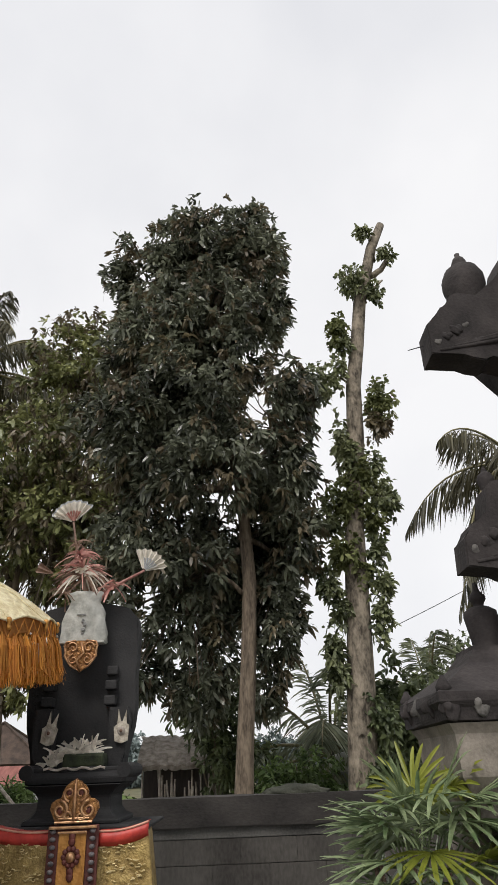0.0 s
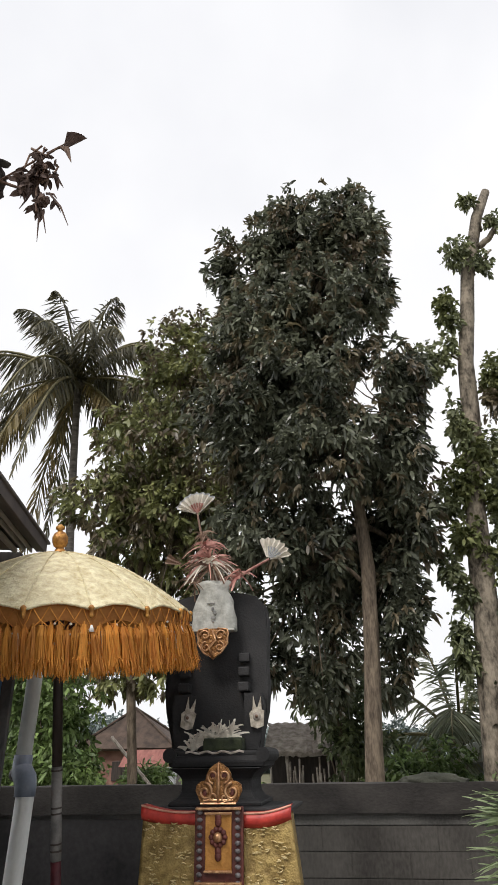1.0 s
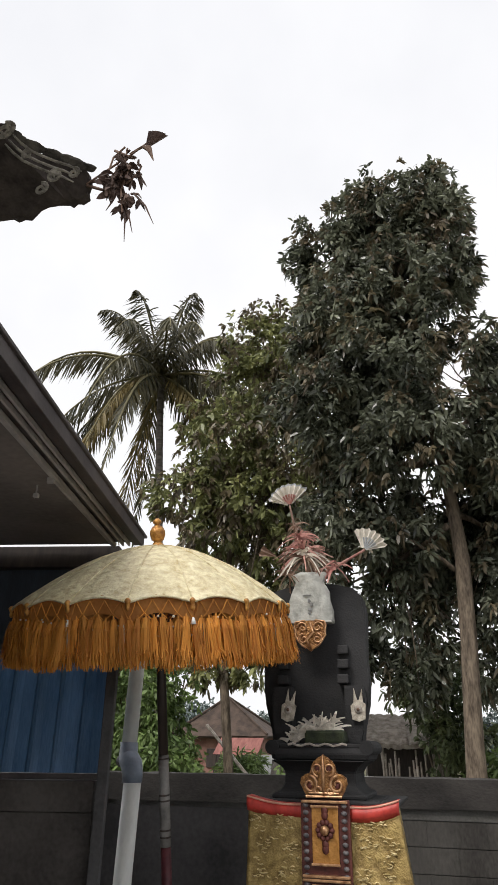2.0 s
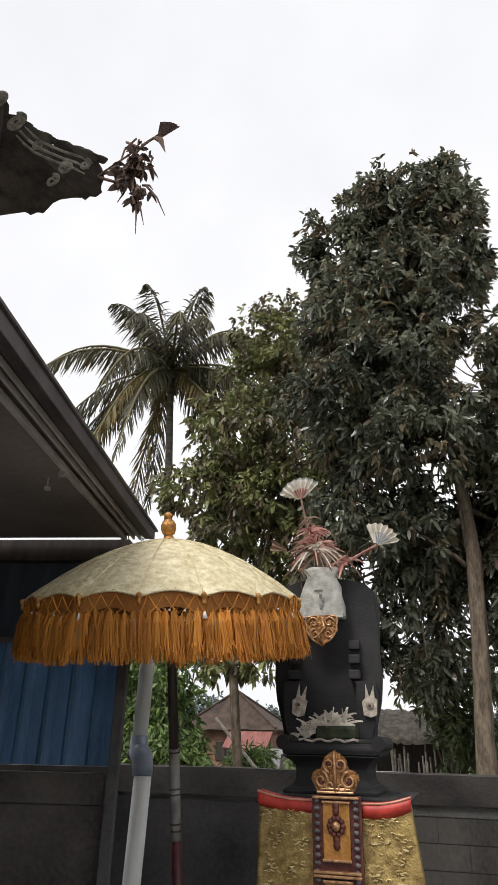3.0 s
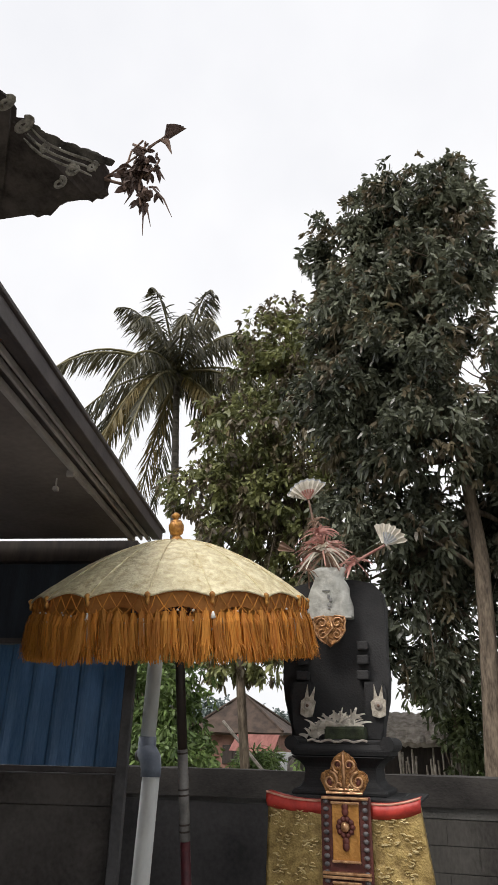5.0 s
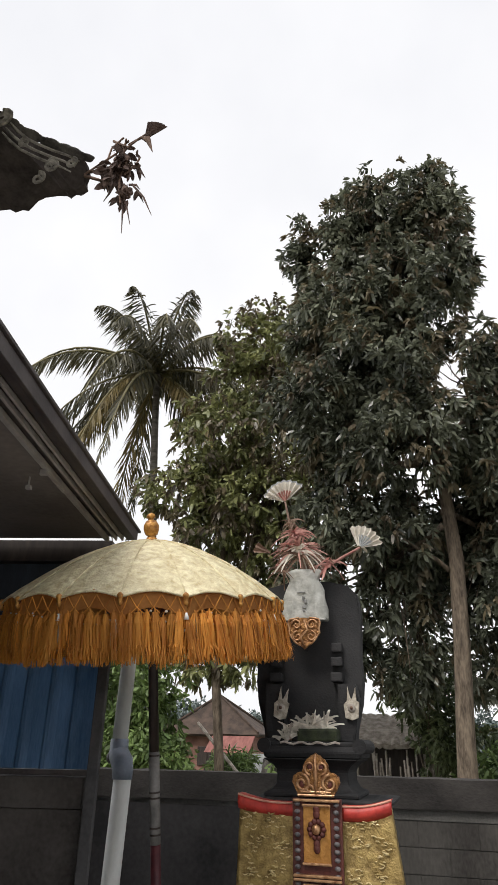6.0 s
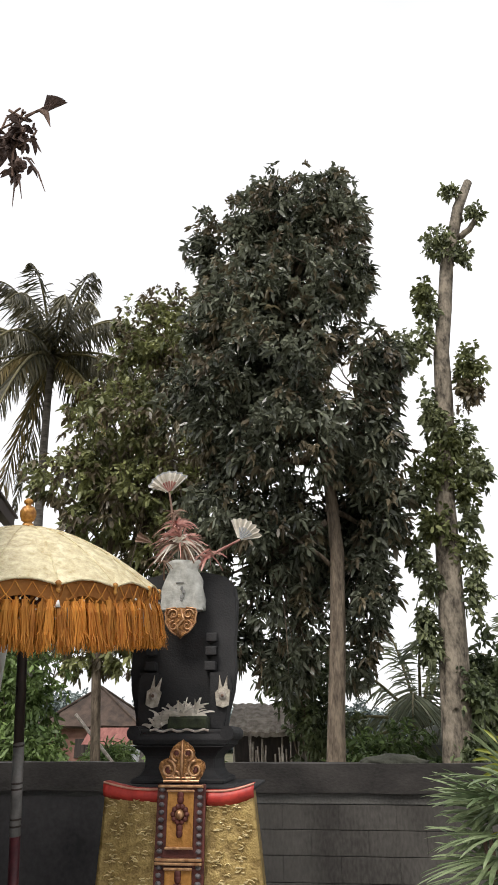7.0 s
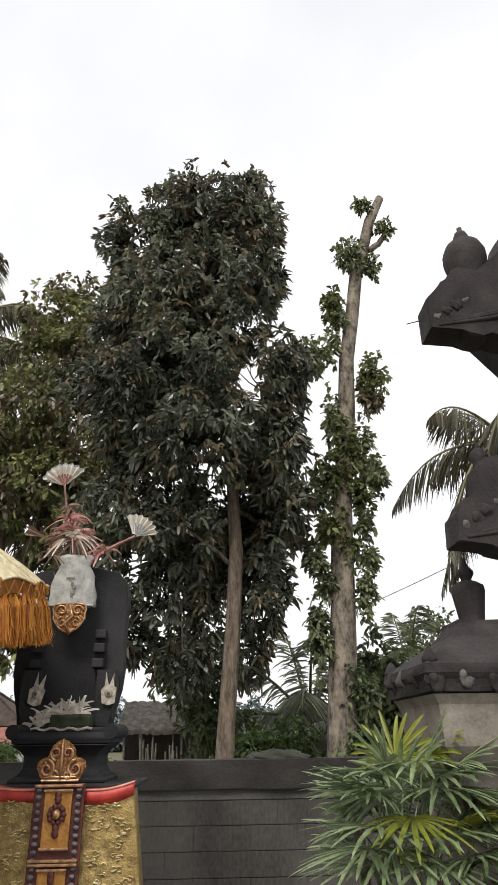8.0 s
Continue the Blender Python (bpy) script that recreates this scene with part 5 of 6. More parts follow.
# ---- carved stone roof corner over the shed, with a dried offering tied to it ----
tower = thing("carved_stone_tower", (-4.9, 2.8, 0), "dark stone tower with a carved scroll-edged roof corner", "shrine")
bm = bmesh.new()
lathe(bm, [(0.62, 0), (0.62, 0.4), (0.5, 0.5), (0.5, 3.9), (0.62, 4.1), (0.75, 4.6), (0.75, 4.78), (0.55, 5.2), (0.5, 6.2), (0.2, 6.8)], centre=(-4.9, 2.8, 0), square=True)
part("body", bm, M_GREYSTONE, tower)
CARVE = [(-4.6, 6.9), (-3.37, 6.31), (-3.24, 6.17), (-3.16, 6.04), (-3.14, 5.93), (-3.2, 5.88), (-3.12, 5.87), (-3.01, 5.82), (-2.91, 5.72), (-2.83, 5.58), (-2.73, 5.46), (-2.62, 5.36),
         (-2.51, 5.28), (-2.42, 5.21), (-2.36, 5.21), (-2.27, 5.16), (-2.21, 5.06), (-2.18, 4.96), (-2.21, 4.9), (-2.18, 4.83), (-2.23, 4.8), (-2.28, 4.84), (-2.3, 4.79), (-2.34, 4.84),
         (-2.41, 4.86), (-2.51, 4.87), (-2.57, 4.85), (-2.59, 4.81), (-2.62, 4.76), (-2.68, 4.8), (-2.72, 4.77), (-2.78, 4.83), (-3.05, 4.85), (-4.6, 5.1)]
bm = bmesh.new()
extrude_outline(bm, CARVE, 2.79, 2.85, 0.008)
corner = part("roof_corner", bm, M_CORNERSTONE, tower, "jagged carved stone roof corner")
for cx, cz, r, turns, hand, wire in ((-2.99, 5.71, 0.095, 1.7, -1, 0.011), (-3.22, 6.04, 0.09, 1.7, -1, 0.011), (-2.45, 5.08, 0.065, 1.4, 1, 0.009), (-2.55, 4.98, 0.06, 1.3, -1, 0.008), (-2.31, 5.06, 0.05, 1.3, -1, 0.008), (-2.73, 5.38, 0.05, 1.2, 1, 0.008)):
    for k in (1.0, 0.72):
        bm = bmesh.new()
        scroll(bm, cx, cz, r * k, turns, wire * k * 1.35, math.pi / 2, hand, 2.778, 7)
        part("scroll", bm, M_LICHENPALE, corner, smooth=True)
for off in (0.0, 0.045, 0.085):
    bm = bmesh.new()
    tube(bm, [(x - off * 0.6, 2.78, z - off) for x, z in ((-2.9, 5.64), (-2.81, 5.52), (-2.71, 5.41), (-2.60, 5.32), (-2.48, 5.23), (-2.36, 5.15), (-2.25, 5.06))], [0.006, 0.011, 0.012, 0.011, 0.011, 0.01, 0.005], 6)
    part("carved_ridge", bm, M_LICHENPALE, corner, smooth=True)
rng = np.random.default_rng(73)
for k in range(12):
    a = k / 11
    x, z, s = -2.93 + 0.72 * a, 5.70 - 0.58 * a ** 0.85, rng.uniform(0.035, 0.055)
    bm = bmesh.new()
    bmesh.ops.create_icosphere(bm, subdivisions=3, radius=s)
    for v in bm.verts:
        v.co = Vector((x, 2.815, z)) + Vector((v.co.x * 1.5, v.co.y * 0.6, v.co.z * 0.9 - v.co.x * 0.8)) * (1 + 0.4 * noise.noise(v.co * 25 + Vector((x, 0, z))))
    part("leaf_boss", bm, M_LICHEN, corner, smooth=True)
# the carved corner overhangs: its face leans back towards the bottom
for ob in (corner, *corner.children):
    for v in ob.data.vertices:
        k = (1 if ob is corner else 0.978) * (1 + 0.20 * (4.95 - v.co.z))
        v.co = Vector((-0.25 + (v.co.x + 0.25) * k, 0.09 + (v.co.y - 0.09) * k, 1.53 + (v.co.z - 1.53) * k))
rng = np.random.default_rng(71)
tied = thing("dried_offering", (-2.0, 2.8, 4.8), "dried brown leaf offering tied to the stone roof corner", "offering")
bm = bmesh.new()
for pts in ([(-2.2, 2.8, 4.96), (-2.03, 2.8, 4.94), (-1.9, 2.79, 5.1), (-1.76, 2.79, 5.2)], [(-2.2, 2.8, 4.93), (-2.05, 2.8, 4.84)], [(-1.9, 2.8, 5.1), (-2.02, 2.8, 5.2)]):
    tube(bm, pts, [0.012, 0.01, 0.008, 0.005][: len(pts)], 6)
part("twig", bm, M_DRY, tied, smooth=True)
for cx, cz, rx, rz in ((-2.0, 4.87, 0.07, 0.09), (-1.94, 5.0, 0.045, 0.05), (-1.88, 4.70, 0.04, 0.05)):
    bm = bmesh.new()
    bmesh.ops.create_icosphere(bm, subdivisions=3, radius=1.0)
    for v in bm.verts:
        k = 1 + 0.7 * noise.noise(v.co * 1.9 + Vector((cx * 9, 0, cz * 9))) + 0.35 * noise.noise(v.co * 5)
        v.co = Vector((cx + v.co.x * rx * k, 2.8 + v.co.y * 0.04 * k, cz + v.co.z * rz * k))
    part("leaf_wad", bm, M_DRYDARK, tied)
for cx, cz, n, ln in ((-2.0, 4.9, 16, 0.10), (-1.93, 5.0, 14, 0.09), (-1.95, 5.13, 8, 0.07), (-1.88, 4.70, 9, 0.07), (-1.85, 4.95, 7, 0.07)):
    pts = np.array([(cx, 2.8, cz)]) + rng.normal(size=(n, 3)) * np.array((0.035, 0.015, 0.04))
    verts, faces = rosettes(pts, rng.normal(size=(n, 3)), rng, 2, ln, ln * 0.5, 1.0, 0.5)
    tagged(raw("dead_leaf_tuft", verts, faces, M_DRYDARK, tied), kind="stuff")
for pts in ([(-2.2, 4.93), (-2.1, 4.99), (-1.98, 5.06), (-1.9, 5.16)], [(-2.05, 4.95), (-2.02, 5.12), (-1.94, 5.2)], [(-1.97, 4.8), (-1.93, 5.0), (-1.92, 5.18)], [(-1.9, 4.6), (-1.93, 4.8), (-1.89, 5.0)], [(-1.9, 4.85), (-1.82, 4.92), (-1.8, 4.98)]):
    bm = bmesh.new()
    tube(bm, [(x, 2.79, z) for x, z in pts], 0.007, 5)
    part("stalk", bm, M_DRY, tied)
for a, b in (((-1.92, 4.72), (-1.87, 4.36)), ((-1.93, 4.74), (-1.82, 4.42)), ((-1.84, 4.76), (-1.68, 4.46)), ((-1.98, 4.76), (-2.03, 4.66)), ((-1.86, 4.76), (-1.78, 4.70))):
    bm = bmesh.new()
    tube(bm, [(a[0], 2.8, a[1]), ((a[0] + b[0]) / 2 + 0.012, 2.8, (a[1] + b[1]) / 2 + 0.015), (b[0], 2.8, b[1])], [0.008, 0.007, 0.002], 5)
    part("spike", bm, M_DRYDARK, tied)
paper_fan("leaf_fan", (-1.79, 2.79, 5.12), (0.55, 0, 0.8), 0.19, M_DRYDARK, tied, rng, "dark comb-shaped leaf", 6, 55)
bm = bmesh.new()
tube(bm, [(-1.90, 2.79, 5.12), (-1.81, 2.79, 5.16), (-1.76, 2.79, 5.13), (-1.715, 2.79, 5.0)], [0.006, 0.01, 0.022, 0.002], 6)
part("twig", bm, M_DRY, tied)


# ---- stone shrines beside the fan palm ----
def finial(bm, at, s):
    lathe(bm, [(0.10 * s, 0), (0.11 * s, 0.03 * s), (0.08 * s, 0.06 * s), (0.10 * s, 0.09 * s), (0.14 * s, 0.18 * s), (0.15 * s, 0.27 * s), (0.12 * s, 0.36 * s), (0.06 * s, 0.42 * s), (0.035 * s, 0.45 * s), (0.05 * s, 0.49 * s), (0.05 * s, 0.53 * s), (0.015 * s, 0.63 * s)], 16, at)


LX, LY = 1.42, 4.0
low = thing("small_stone_shrine", (LX, LY, 0), "weathered stone shrine with a hipped roof and urn finial", "shrine")
bm = bmesh.new()
lathe(bm, [(0.42, 0), (0.42, 0.25), (0.36, 0.3), (0.3, 0.4), (0.3, 1.30), (0.34, 1.34), (0.38, 1.42), (0.39, 1.62), (0.42, 1.671)], centre=(LX, LY, 0), square=True)
part("body", bm, M_PALESTONE, low, "pale stone body")
bm = bmesh.new()
lathe(bm, [(0.4, 1.672), (0.445, 1.68), (0.45, 1.74), (0.47, 1.77), (0.465, 1.82), (0.42, 1.85), (0.3, 1.925), (0.2, 1.99), (0.16, 2.045), (0.15, 2.06), (0.145, 2.085)], centre=(LX, LY, 0), square=True)
bmesh.ops.subdivide_edges(bm, edges=bm.edges[:], cuts=3, use_grid_fill=True)
for v in bm.verts:
    v.co += Vector((1, 1, 0.6)) * (0.02 * noise.noise(v.co * 6) + 0.01 * noise.noise(v.co * 17))
part("roof", bm, M_GREYSTONE, low, "mossy dark stone hipped roof")
for sx in (-1, 1):
    for sy in (-1, 1):
        bm = bmesh.new()
        lathe(bm, [(0.04, 0), (0.045, 0.025), (0.03, 0.05), (0.01, 0.085)], 8, (LX + sx * 0.42, LY + sy * 0.42, 1.82))
        part("corner_knob", bm, M_GREYSTONE, low, smooth=True)
for k in range(9):
    bm = bmesh.new()
    bmesh.ops.create_icosphere(bm, subdivisions=3, radius=0.042)
    c = Vector((LX - 0.42 + 0.16 * k, LY - 0.45, 1.74 + 0.02 * (k % 2))) if k < 6 else Vector((LX - 0.455, LY - 0.25 + 0.26 * (k - 6), 1.76))
    for v in bm.verts:
        v.co = c + Vector((v.co.x, v.co.y * 0.45, v.co.z * 1.3)) * (1 + 0.9 * noise.noise(v.co * 22 + c))
    part("eave_boss", bm, M_LICHEN if k % 3 == 1 else M_GREYSTONE, low, smooth=True)
bm = bmesh.new()
lathe(bm, [(0.09, 2.068), (0.075, 2.085), (0.078, 2.13), (0.092, 2.22), (0.102, 2.28), (0.098, 2.31), (0.06, 2.335), (0.03, 2.345), (0.034, 2.36), (0.05, 2.385), (0.048, 2.405), (0.024, 2.435), (0.016, 2.46), (0.012, 2.49)], 20, (LX, LY, 0))
part("urn_finial", bm, M_GREYSTONE, low, smooth=True)

TC = (2.34, 3.80, 0)
tall = thing("tall_stone_shrine", TC, "tall dark stone shrine with tiered eaves and corner finials", "shrine")
for name, prof in (("base", [(0.5, 0), (0.5, 0.5), (0.42, 0.6), (0.36, 0.8), (0.36, 2.3), (0.5, 2.45)]), ("shaft", [(0.5, 2.452), (0.42, 2.9), (0.38, 3.9), (0.5, 4.2), (0.3, 5.0)])):
    bm = bmesh.new()
    lathe(bm, prof, centre=TC, square=True)
    bmesh.ops.subdivide_edges(bm, edges=[e for e in bm.edges if e.calc_length() > 0.4], cuts=5, use_grid_fill=True)
    for v in bm.verts:
        v.co += Vector((1, 1, 0.7)) * (0.02 * noise.noise(v.co * 5) + 0.008 * noise.noise(v.co * 15))
    part(name, bm, M_GREYSTONE, tall)
UPPER = [(1.26, 4.19), (1.34, 4.28), (1.38, 4.34), (1.43, 4.36), (1.46, 4.44), (1.52, 4.47), (1.65, 4.43), (1.8, 4.56), (1.9, 4.7), (2.31, 5.05), (2.06, 3.79), (1.77, 3.89),
         (1.67, 3.93), (1.62, 3.89), (1.53, 3.91), (1.48, 3.95), (1.26, 3.95)]
MIDDLE = [(1.48, 3.02), (1.44, 2.98), (1.42, 2.82), (1.38, 2.78), (1.31, 2.75), (1.3, 2.71), (1.25, 2.66), (1.24, 2.49), (1.43, 2.48), (1.46, 2.45), (1.54, 2.43), (1.81, 2.42),
          (1.94, 3.05), (1.64, 3.05)]
for name, outline, y0, y1 in (("upper_eave", [(x + 0.03, z + 0.01) for x, z in UPPER], 3.62, 3.84), ("middle_eave", [(x + 0.03, z + 0.01) for x, z in MIDDLE], 3.64, 3.86)):
    bm = bmesh.new()
    extrude_outline(bm, outline, y0, y1, 0.008)
    eave = part(name, bm, M_GREYSTONE, tall, "carved stone eave with an urn-shaped finial")
    z0, x0 = outline[-1][1] if name == "upper_eave" else outline[7][1], min(x for x, _ in outline)
    for k in range(3):
        bm = bmesh.new()
        tube(bm, [(x0 + 0.06 + 0.1 * k, y0 + 0.004, z0 + 0.025 + 0.03 * k), (x0 + 0.45 + 0.1 * k, y0 + 0.004, z0 + 0.09 + 0.05 * k), (x0 + 0.9 + 0.1 * k, y0 + 0.004, z0 + 0.26 + 0.07 * k)], [0.012, 0.022, 0.026], 7)
        part("moulding", bm, M_GREYSTONE, eave, smooth=True)
    for k in range(5):
        bm = bmesh.new()
        bmesh.ops.create_icosphere(bm, subdivisions=3, radius=0.03 + 0.008 * (k % 3))
        c = Vector((x0 + 0.06 + 0.07 * k, y0 + 0.01, z0 + 0.10 + 0.045 * (k % 4)))
        for v in bm.verts:
            v.co = c + Vector((v.co.x, v.co.y * 0.6, v.co.z)) * (1 + 0.5 * noise.noise(v.co * 30 + c))
        part("carved_boss", bm, M_LICHEN if k % 3 == 0 else M_GREYSTONE, eave, smooth=True)
for x, z, h, r in ((1.72, 4.46, 0.58, 0.160), (1.57, 3.04, 0.18, 0.055)):
    bm = bmesh.new()
    lathe(bm, [(r * a, h * b) for a, b in ((0.62, 0), (0.66, 0.08), (0.86, 0.26), (1.0, 0.44), (0.98, 0.56), (0.8, 0.68), (0.46, 0.76), (0.34, 0.80), (0.36, 0.84), (0.26, 0.91), (0.12, 0.95), (0.12, 1.0))], 20, (x, 3.86, z))
    part("urn_finial", bm, M_GREYSTONE, tall, smooth=True)
bm = bmesh.new()
tube(bm, [(UPPER[0][0] + 0.04, 3.76, UPPER[0][1] - 0.07), (UPPER[0][0] - 0.09, 3.74, UPPER[0][1] - 0.12)], [0.005, 0.003], 5)
part("wire_stub", bm, M_CABLE, tall)

# ---- beyond the wall ----
rng = np.random.default_rng(81)
hut = thing("thatched_hut", (-1.15, 13.6, 0), "low thatched hut on weathered wooden sticks", "hut")
bm = bmesh.new()
grid = [[bm.verts.new((-1.95 + 1.6 * i / 30 + (0.16 if j == 0 else 0) * (i / 30 - 0.5), y, z + rng.normal() * 0.015)) for i in range(31)] for j, (y, z) in enumerate(((14.2, 2.14), (13.9, 2.05), (13.5, 1.85), (13.05, 1.6), (13.06, 1.53)))]
for r, s in zip(grid, grid[1:]):
    for i in range(30):
        bm.faces.new((r[i], r[i + 1], s[i + 1], s[i]))
bmesh.ops.solidify(bm, geom=bm.faces[:], thickness=0.06)
part("roof", bm, M_STICK, hut, "grey weathered thatch")
for k in range(30):
    x = -1.85 + 1.4 * rng.random()
    bm = bmesh.new()
    h = rng.uniform(1.2, 1.6)
    tube(bm, [(x, 13.1 + 0.3 * rng.random(), 0), (x + rng.normal() * 0.06, 13.2, h)], [0.028, 0.018], 5)
    part("stick", bm, M_STICK, hut)
bm = bmesh.new()
box(bm, (-1.9, 13.8, 0), (-0.4, 13.85, 1.6))
part("back_panel", bm, M_DARKWOOD, hut)
bm = bmesh.new()
box(bm, (-2.05, 12.9, 1.03), (-1.3, 12.95, 1.09), 0.01)
part("white_rail", bm, M_WHITE, hut)

house = thing("village_house", (-6.5, 21, 0), "small brick village house with a brown thatch-like hipped roof", "house")
bm = bmesh.new()
box(bm, (-8.1, 20, 0), (-5.62, 22, 1.93))
part("wall", bm, M_BRICK, house, "weathered red brick wall")
bm = bmesh.new()
apex = bm.verts.new((-7.0, 21, 2.95))
eaves = [bm.verts.new(v) for v in ((-8.4, 19.7, 1.82), (-5.4, 19.7, 1.84), (-5.4, 22.3, 1.84), (-8.4, 22.3, 1.82))]
for k in range(4):
    bm.faces.new((eaves[k], eaves[(k + 1) % 4], apex))
bmesh.ops.subdivide_edges(bm, edges=bm.edges[:], cuts=5, use_grid_fill=True)
for v in bm.verts:
    v.co.z += 0.03 * noise.noise(v.co * 4)
bmesh.ops.solidify(bm, geom=bm.faces[:], thickness=0.08)
roof = part("roof", bm, M_TILE, house, "worn brown hipped roof")
for k in range(3):
    bm = bmesh.new()
    p = ((-8.4, 19.7, 1.86), (-5.4, 19.7, 1.88), (-5.4, 22.3, 1.88))[k]
    tube(bm, [p, ((p[0] - 7.0) / 2, (p[1] + 21) / 2, (p[2] + 2.98) / 2), (-7.0, 21, 2.98)], 0.035, 6)
    part("hip_ridge", bm, M_TILE, roof)
for x0, x1 in ((-7.3, -6.7), (-6.25, -5.75)):
    bm = bmesh.new()
    box(bm, (x0, 19.96, 1.0), (x1, 19.995, 1.5), 0.01)
    part("window", bm, M_DARKWOOD, house)
lean = thing("red_tin_lean_to", (-5.9, 18.9, 0), "low lean-to with a faded pink-red tin roof", "shed")
bm = bmesh.new()
box(bm, (-6.6, 18.5, 1.36), (-5.35, 18.54, 1.78), 0.004, None)
for v in bm.verts:
    v.co.y += (v.co.z - 1.36) * 1.6
part("roof", bm, M_PINKTIN, lean, "faded pink-red tin roof")
for x in (-6.55, -5.4):
    bm = bmesh.new()
    box(bm, (x - 0.04, 18.52, 0), (x + 0.04, 18.6, 1.37), 0.006)
    part("post", bm, M_DARKWOOD, lean)

screen = thing("upright_sheet", (-5.2, 18.5, 0), "pale grey upright metal sheet in the far yard", "sheet")
for k in range(7):
    bm = bmesh.new()
    box(bm, (-5.3 + 0.08 * k, 18.5 + 0.02 * (k % 2), 0), (-5.3 + 0.08 * k + 0.08, 18.52 + 0.02 * (k % 2), 1.35))
    part("sheet_rib", bm, M_PALEGREY, screen)

kiosk = thing("white_roofed_hut", (1.85, 13.9, 0), "small white-roofed hut seen between the trees", "hut")
bm = bmesh.new()
box(bm, (1.5, 13.8, 0), (2.15, 14.3, 1.385), 0.01)
part("wall", bm, M_PALEGREY, kiosk)
bm = bmesh.new()
extrude_outline(bm, [(1.44, 1.39), (2.26, 1.39), (2.14, 1.54), (1.95, 1.74), (1.76, 1.68), (1.58, 1.5)], 13.72, 14.38, 0.02)
part("roof", bm, M_WHITE, kiosk, "white roof")

heap = thing("sack", (0.35, 5.5, WALL_TOP), "grey-brown slumped sack lying on the wall's cap", "sack")
bm = bmesh.new()
bmesh.ops.create_icosphere(bm, subdivisions=4, radius=1.0)
for v in bm.verts:
    k = 1 + 0.18 * noise.noise(v.co * 2.1) + 0.06 * noise.noise(v.co * 7)
    v.co = Vector((0.34 + v.co.x * 0.24 * k, 5.49 + v.co.y * 0.09 * k, WALL_TOP + max(v.co.z, -0.05) * 0.062 * k))
part("body", bm, M_SACK, heap, smooth=True)

scrap = thing("scrap_heap", (-3.0, 12.4, 0), "heap of pale scrap and dry leaves behind the wall", "scrap")
bm = bmesh.new()
bmesh.ops.create_icosphere(bm, subdivisions=4, radius=1.0)
for v in bm.verts:
    k = 1 + 0.3 * noise.noise(v.co * 3) + 0.25 * noise.noise(v.co * 8)
    v.co = Vector((-2.9 + v.co.x * 0.75 * k, 12.5 + v.co.y * 0.5 * k, max(v.co.z, -0.02) * 1.35 * k))
part("mound", bm, M_THATCH, scrap)
for k in range(16):
    bm = bmesh.new()
    x, z = -3.1 + 0.8 * rng.random(), 1.0 + 0.35 * rng.random()
    box(bm, (-0.09, -0.004, -0.06), (0.09, 0.004, 0.06), 0.0, Matrix.Translation((x, 12.0, z)) @ Euler(rng.uniform(0, 3, 3)).to_matrix().to_4x4())
    part("scrap_piece", bm, M_PALEGREY if k % 2 else M_STICK, scrap)
bm = bmesh.new()
tube(bm, [(-4.7, 12.6, 1.9), (-3.6, 12.2, 0.9), (-2.9, 12.0, 0)], 0.03, 6)
tagged(part("leaning_pole", bm, M_STICK, None, "pale leaning bamboo pole in the far yard"), category="pole")

bm = bmesh.new()
CAB = [Vector((2.1, 11, 3.35)).lerp(Vector((9, 12, 7.4)), i / 16) - Vector((0, 0, 0.35 * math.sin(math.pi * i / 16))) for i in range(17)]
tube(bm, CAB, 0.006, 5)
tagged(part("overhead_cable", bm, M_CABLE, None, "thin black overhead cable against the sky"), category="cable")

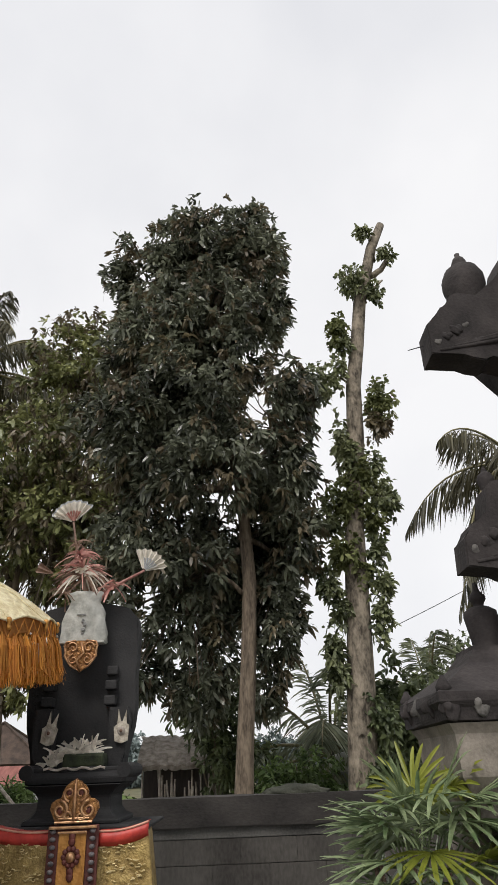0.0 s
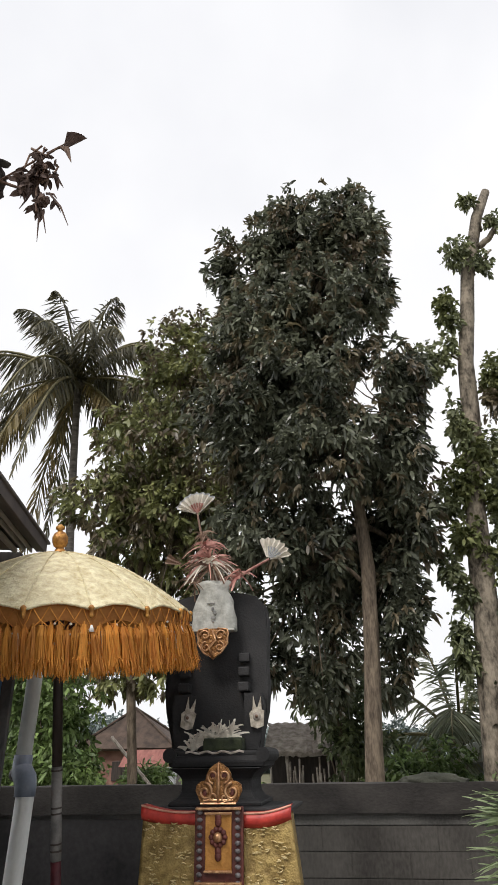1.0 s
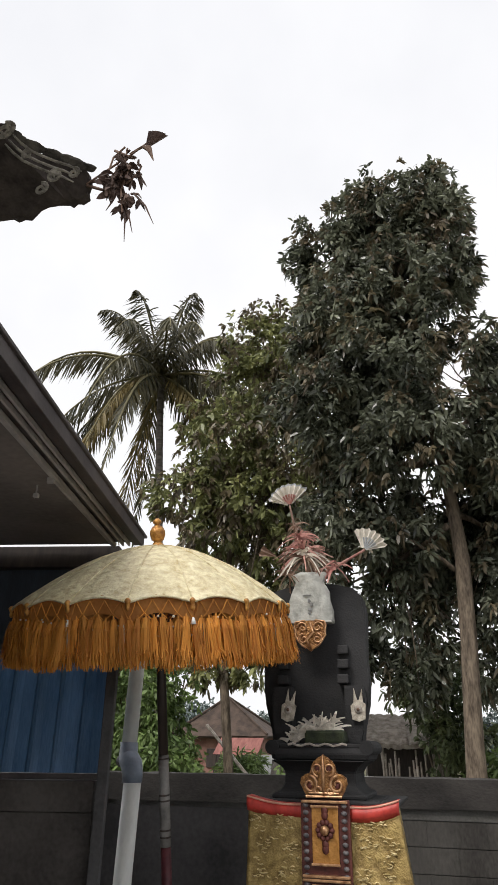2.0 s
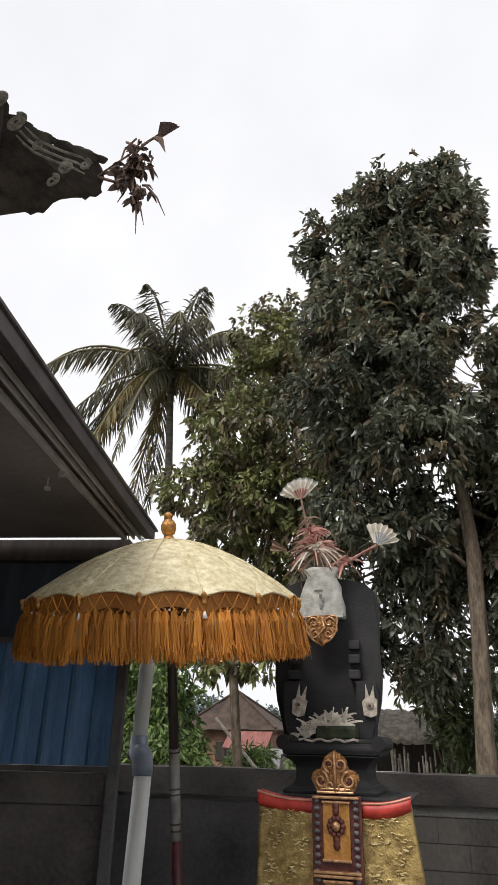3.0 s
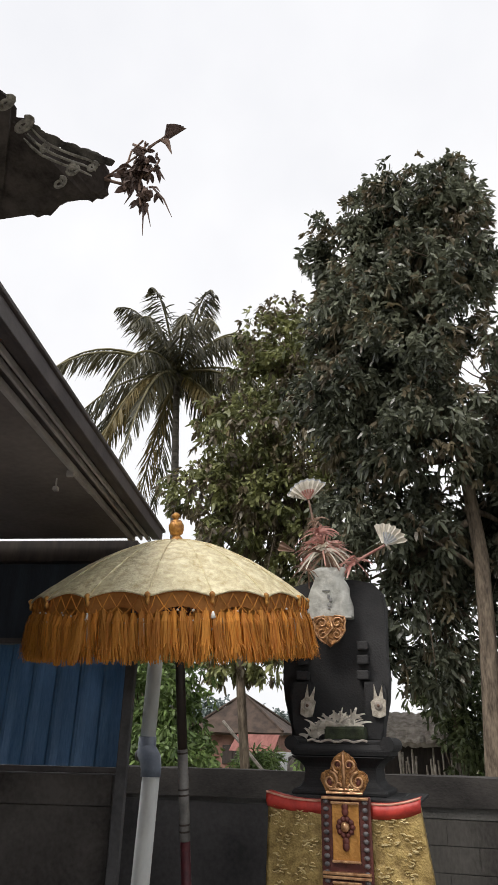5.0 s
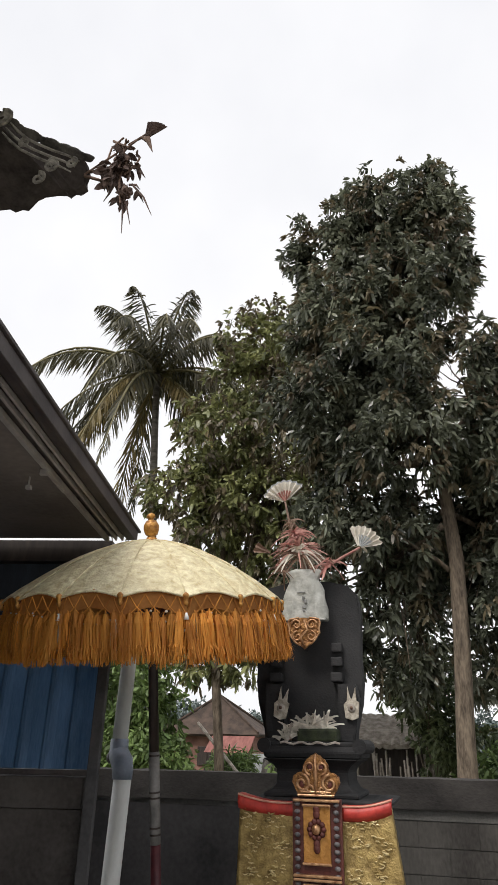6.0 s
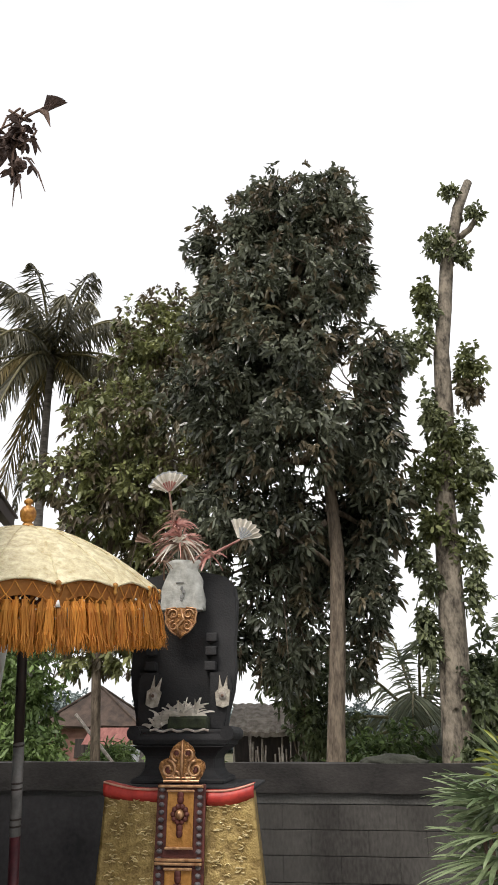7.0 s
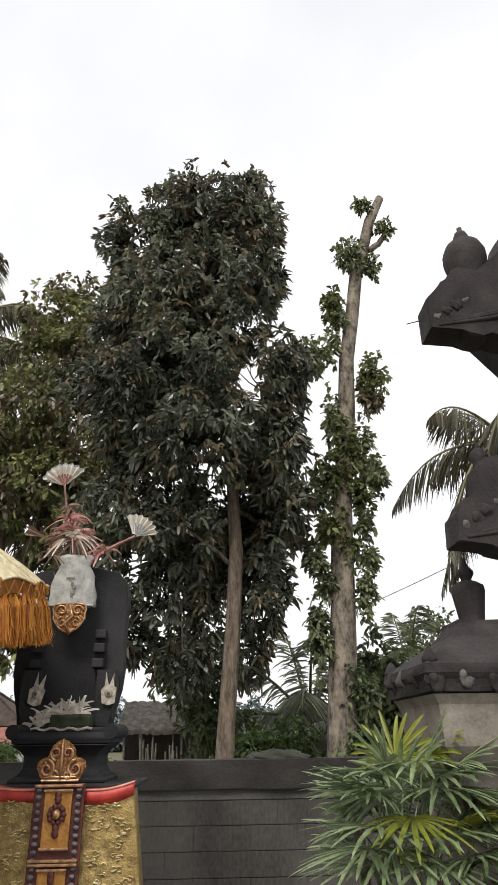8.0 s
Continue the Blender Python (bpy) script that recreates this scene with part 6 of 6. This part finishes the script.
tree("distant_tree", (6.1, 20, 0), [(6.1, 20, -0.1), (6.1, 20, 2.0), (6.2, 20, 3.6)], [0.12, 0.09, 0.05], [((6.1, 20, 2.4), (5.5, 20, 3.6), 0.05, 0.02), ((6.2, 20, 2.6), (6.6, 20.2, 3.9), 0.05, 0.02)],
     [(6.2, 20, 4.1, 0.8, 0.6, 0.45, 0.5), (5.4, 20, 3.5, 0.6, 0.5, 0.4, 0.4), (6.5, 20, 4.7, 0.45, 0.4, 0.3, 0.5)], "sparse small tree far behind the stone shrine", M_BARK, M_SHRUBDARK, 30, 95, 6, 0.22, 0.09)

# far woods along the horizon, the distance haze mixed into their leaf colour
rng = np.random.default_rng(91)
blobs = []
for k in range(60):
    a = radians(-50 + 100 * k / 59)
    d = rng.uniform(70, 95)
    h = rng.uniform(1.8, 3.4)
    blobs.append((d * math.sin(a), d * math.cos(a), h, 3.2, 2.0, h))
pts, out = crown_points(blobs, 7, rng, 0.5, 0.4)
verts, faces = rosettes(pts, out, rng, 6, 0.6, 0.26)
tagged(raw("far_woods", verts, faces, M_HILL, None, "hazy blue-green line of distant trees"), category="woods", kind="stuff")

# ---- blocks of the boundary wall ----
bm = bmesh.new()
box(bm, (-0.2005, 0, -0.0772), (0.2005, 0.04, 0.0772), 0.0025)
BLOCK = bpy.data.meshes.new("block")
bm.to_mesh(BLOCK)
bm.free()
BLOCK.materials.append(M_BLOCK)
rng = np.random.default_rng(101)
for row in range(7):
    z = 1.058 - 0.0795 - row * 0.159
    for col in range(19):
        ob = link("block", BLOCK, None, wall)
        ob.location = Vector((-2.7 + col * 0.402 + 0.2 * (row % 2), WALL_Y - 0.004 + rng.uniform(0, 0.006), z)) - wall.location
bm = bmesh.new()
box(bm, (-2.9, WALL_Y - 0.002, 1.062), (5.4, WALL_Y + 0.011, 1.138), 0.003)
part("plaster_strip", bm, M_MORTAR, wall)
# a smooth, darker coat over the blocks left of the throne
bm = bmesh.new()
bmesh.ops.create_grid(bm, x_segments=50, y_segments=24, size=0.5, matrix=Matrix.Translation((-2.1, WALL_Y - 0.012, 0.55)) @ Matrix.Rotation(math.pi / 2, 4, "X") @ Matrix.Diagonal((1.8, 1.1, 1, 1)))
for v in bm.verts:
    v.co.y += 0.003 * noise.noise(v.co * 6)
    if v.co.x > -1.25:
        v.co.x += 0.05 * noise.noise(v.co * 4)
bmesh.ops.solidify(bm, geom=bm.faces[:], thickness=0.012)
part("render_coat", bm, M_PLASTER, wall, "smooth dark cement plaster")
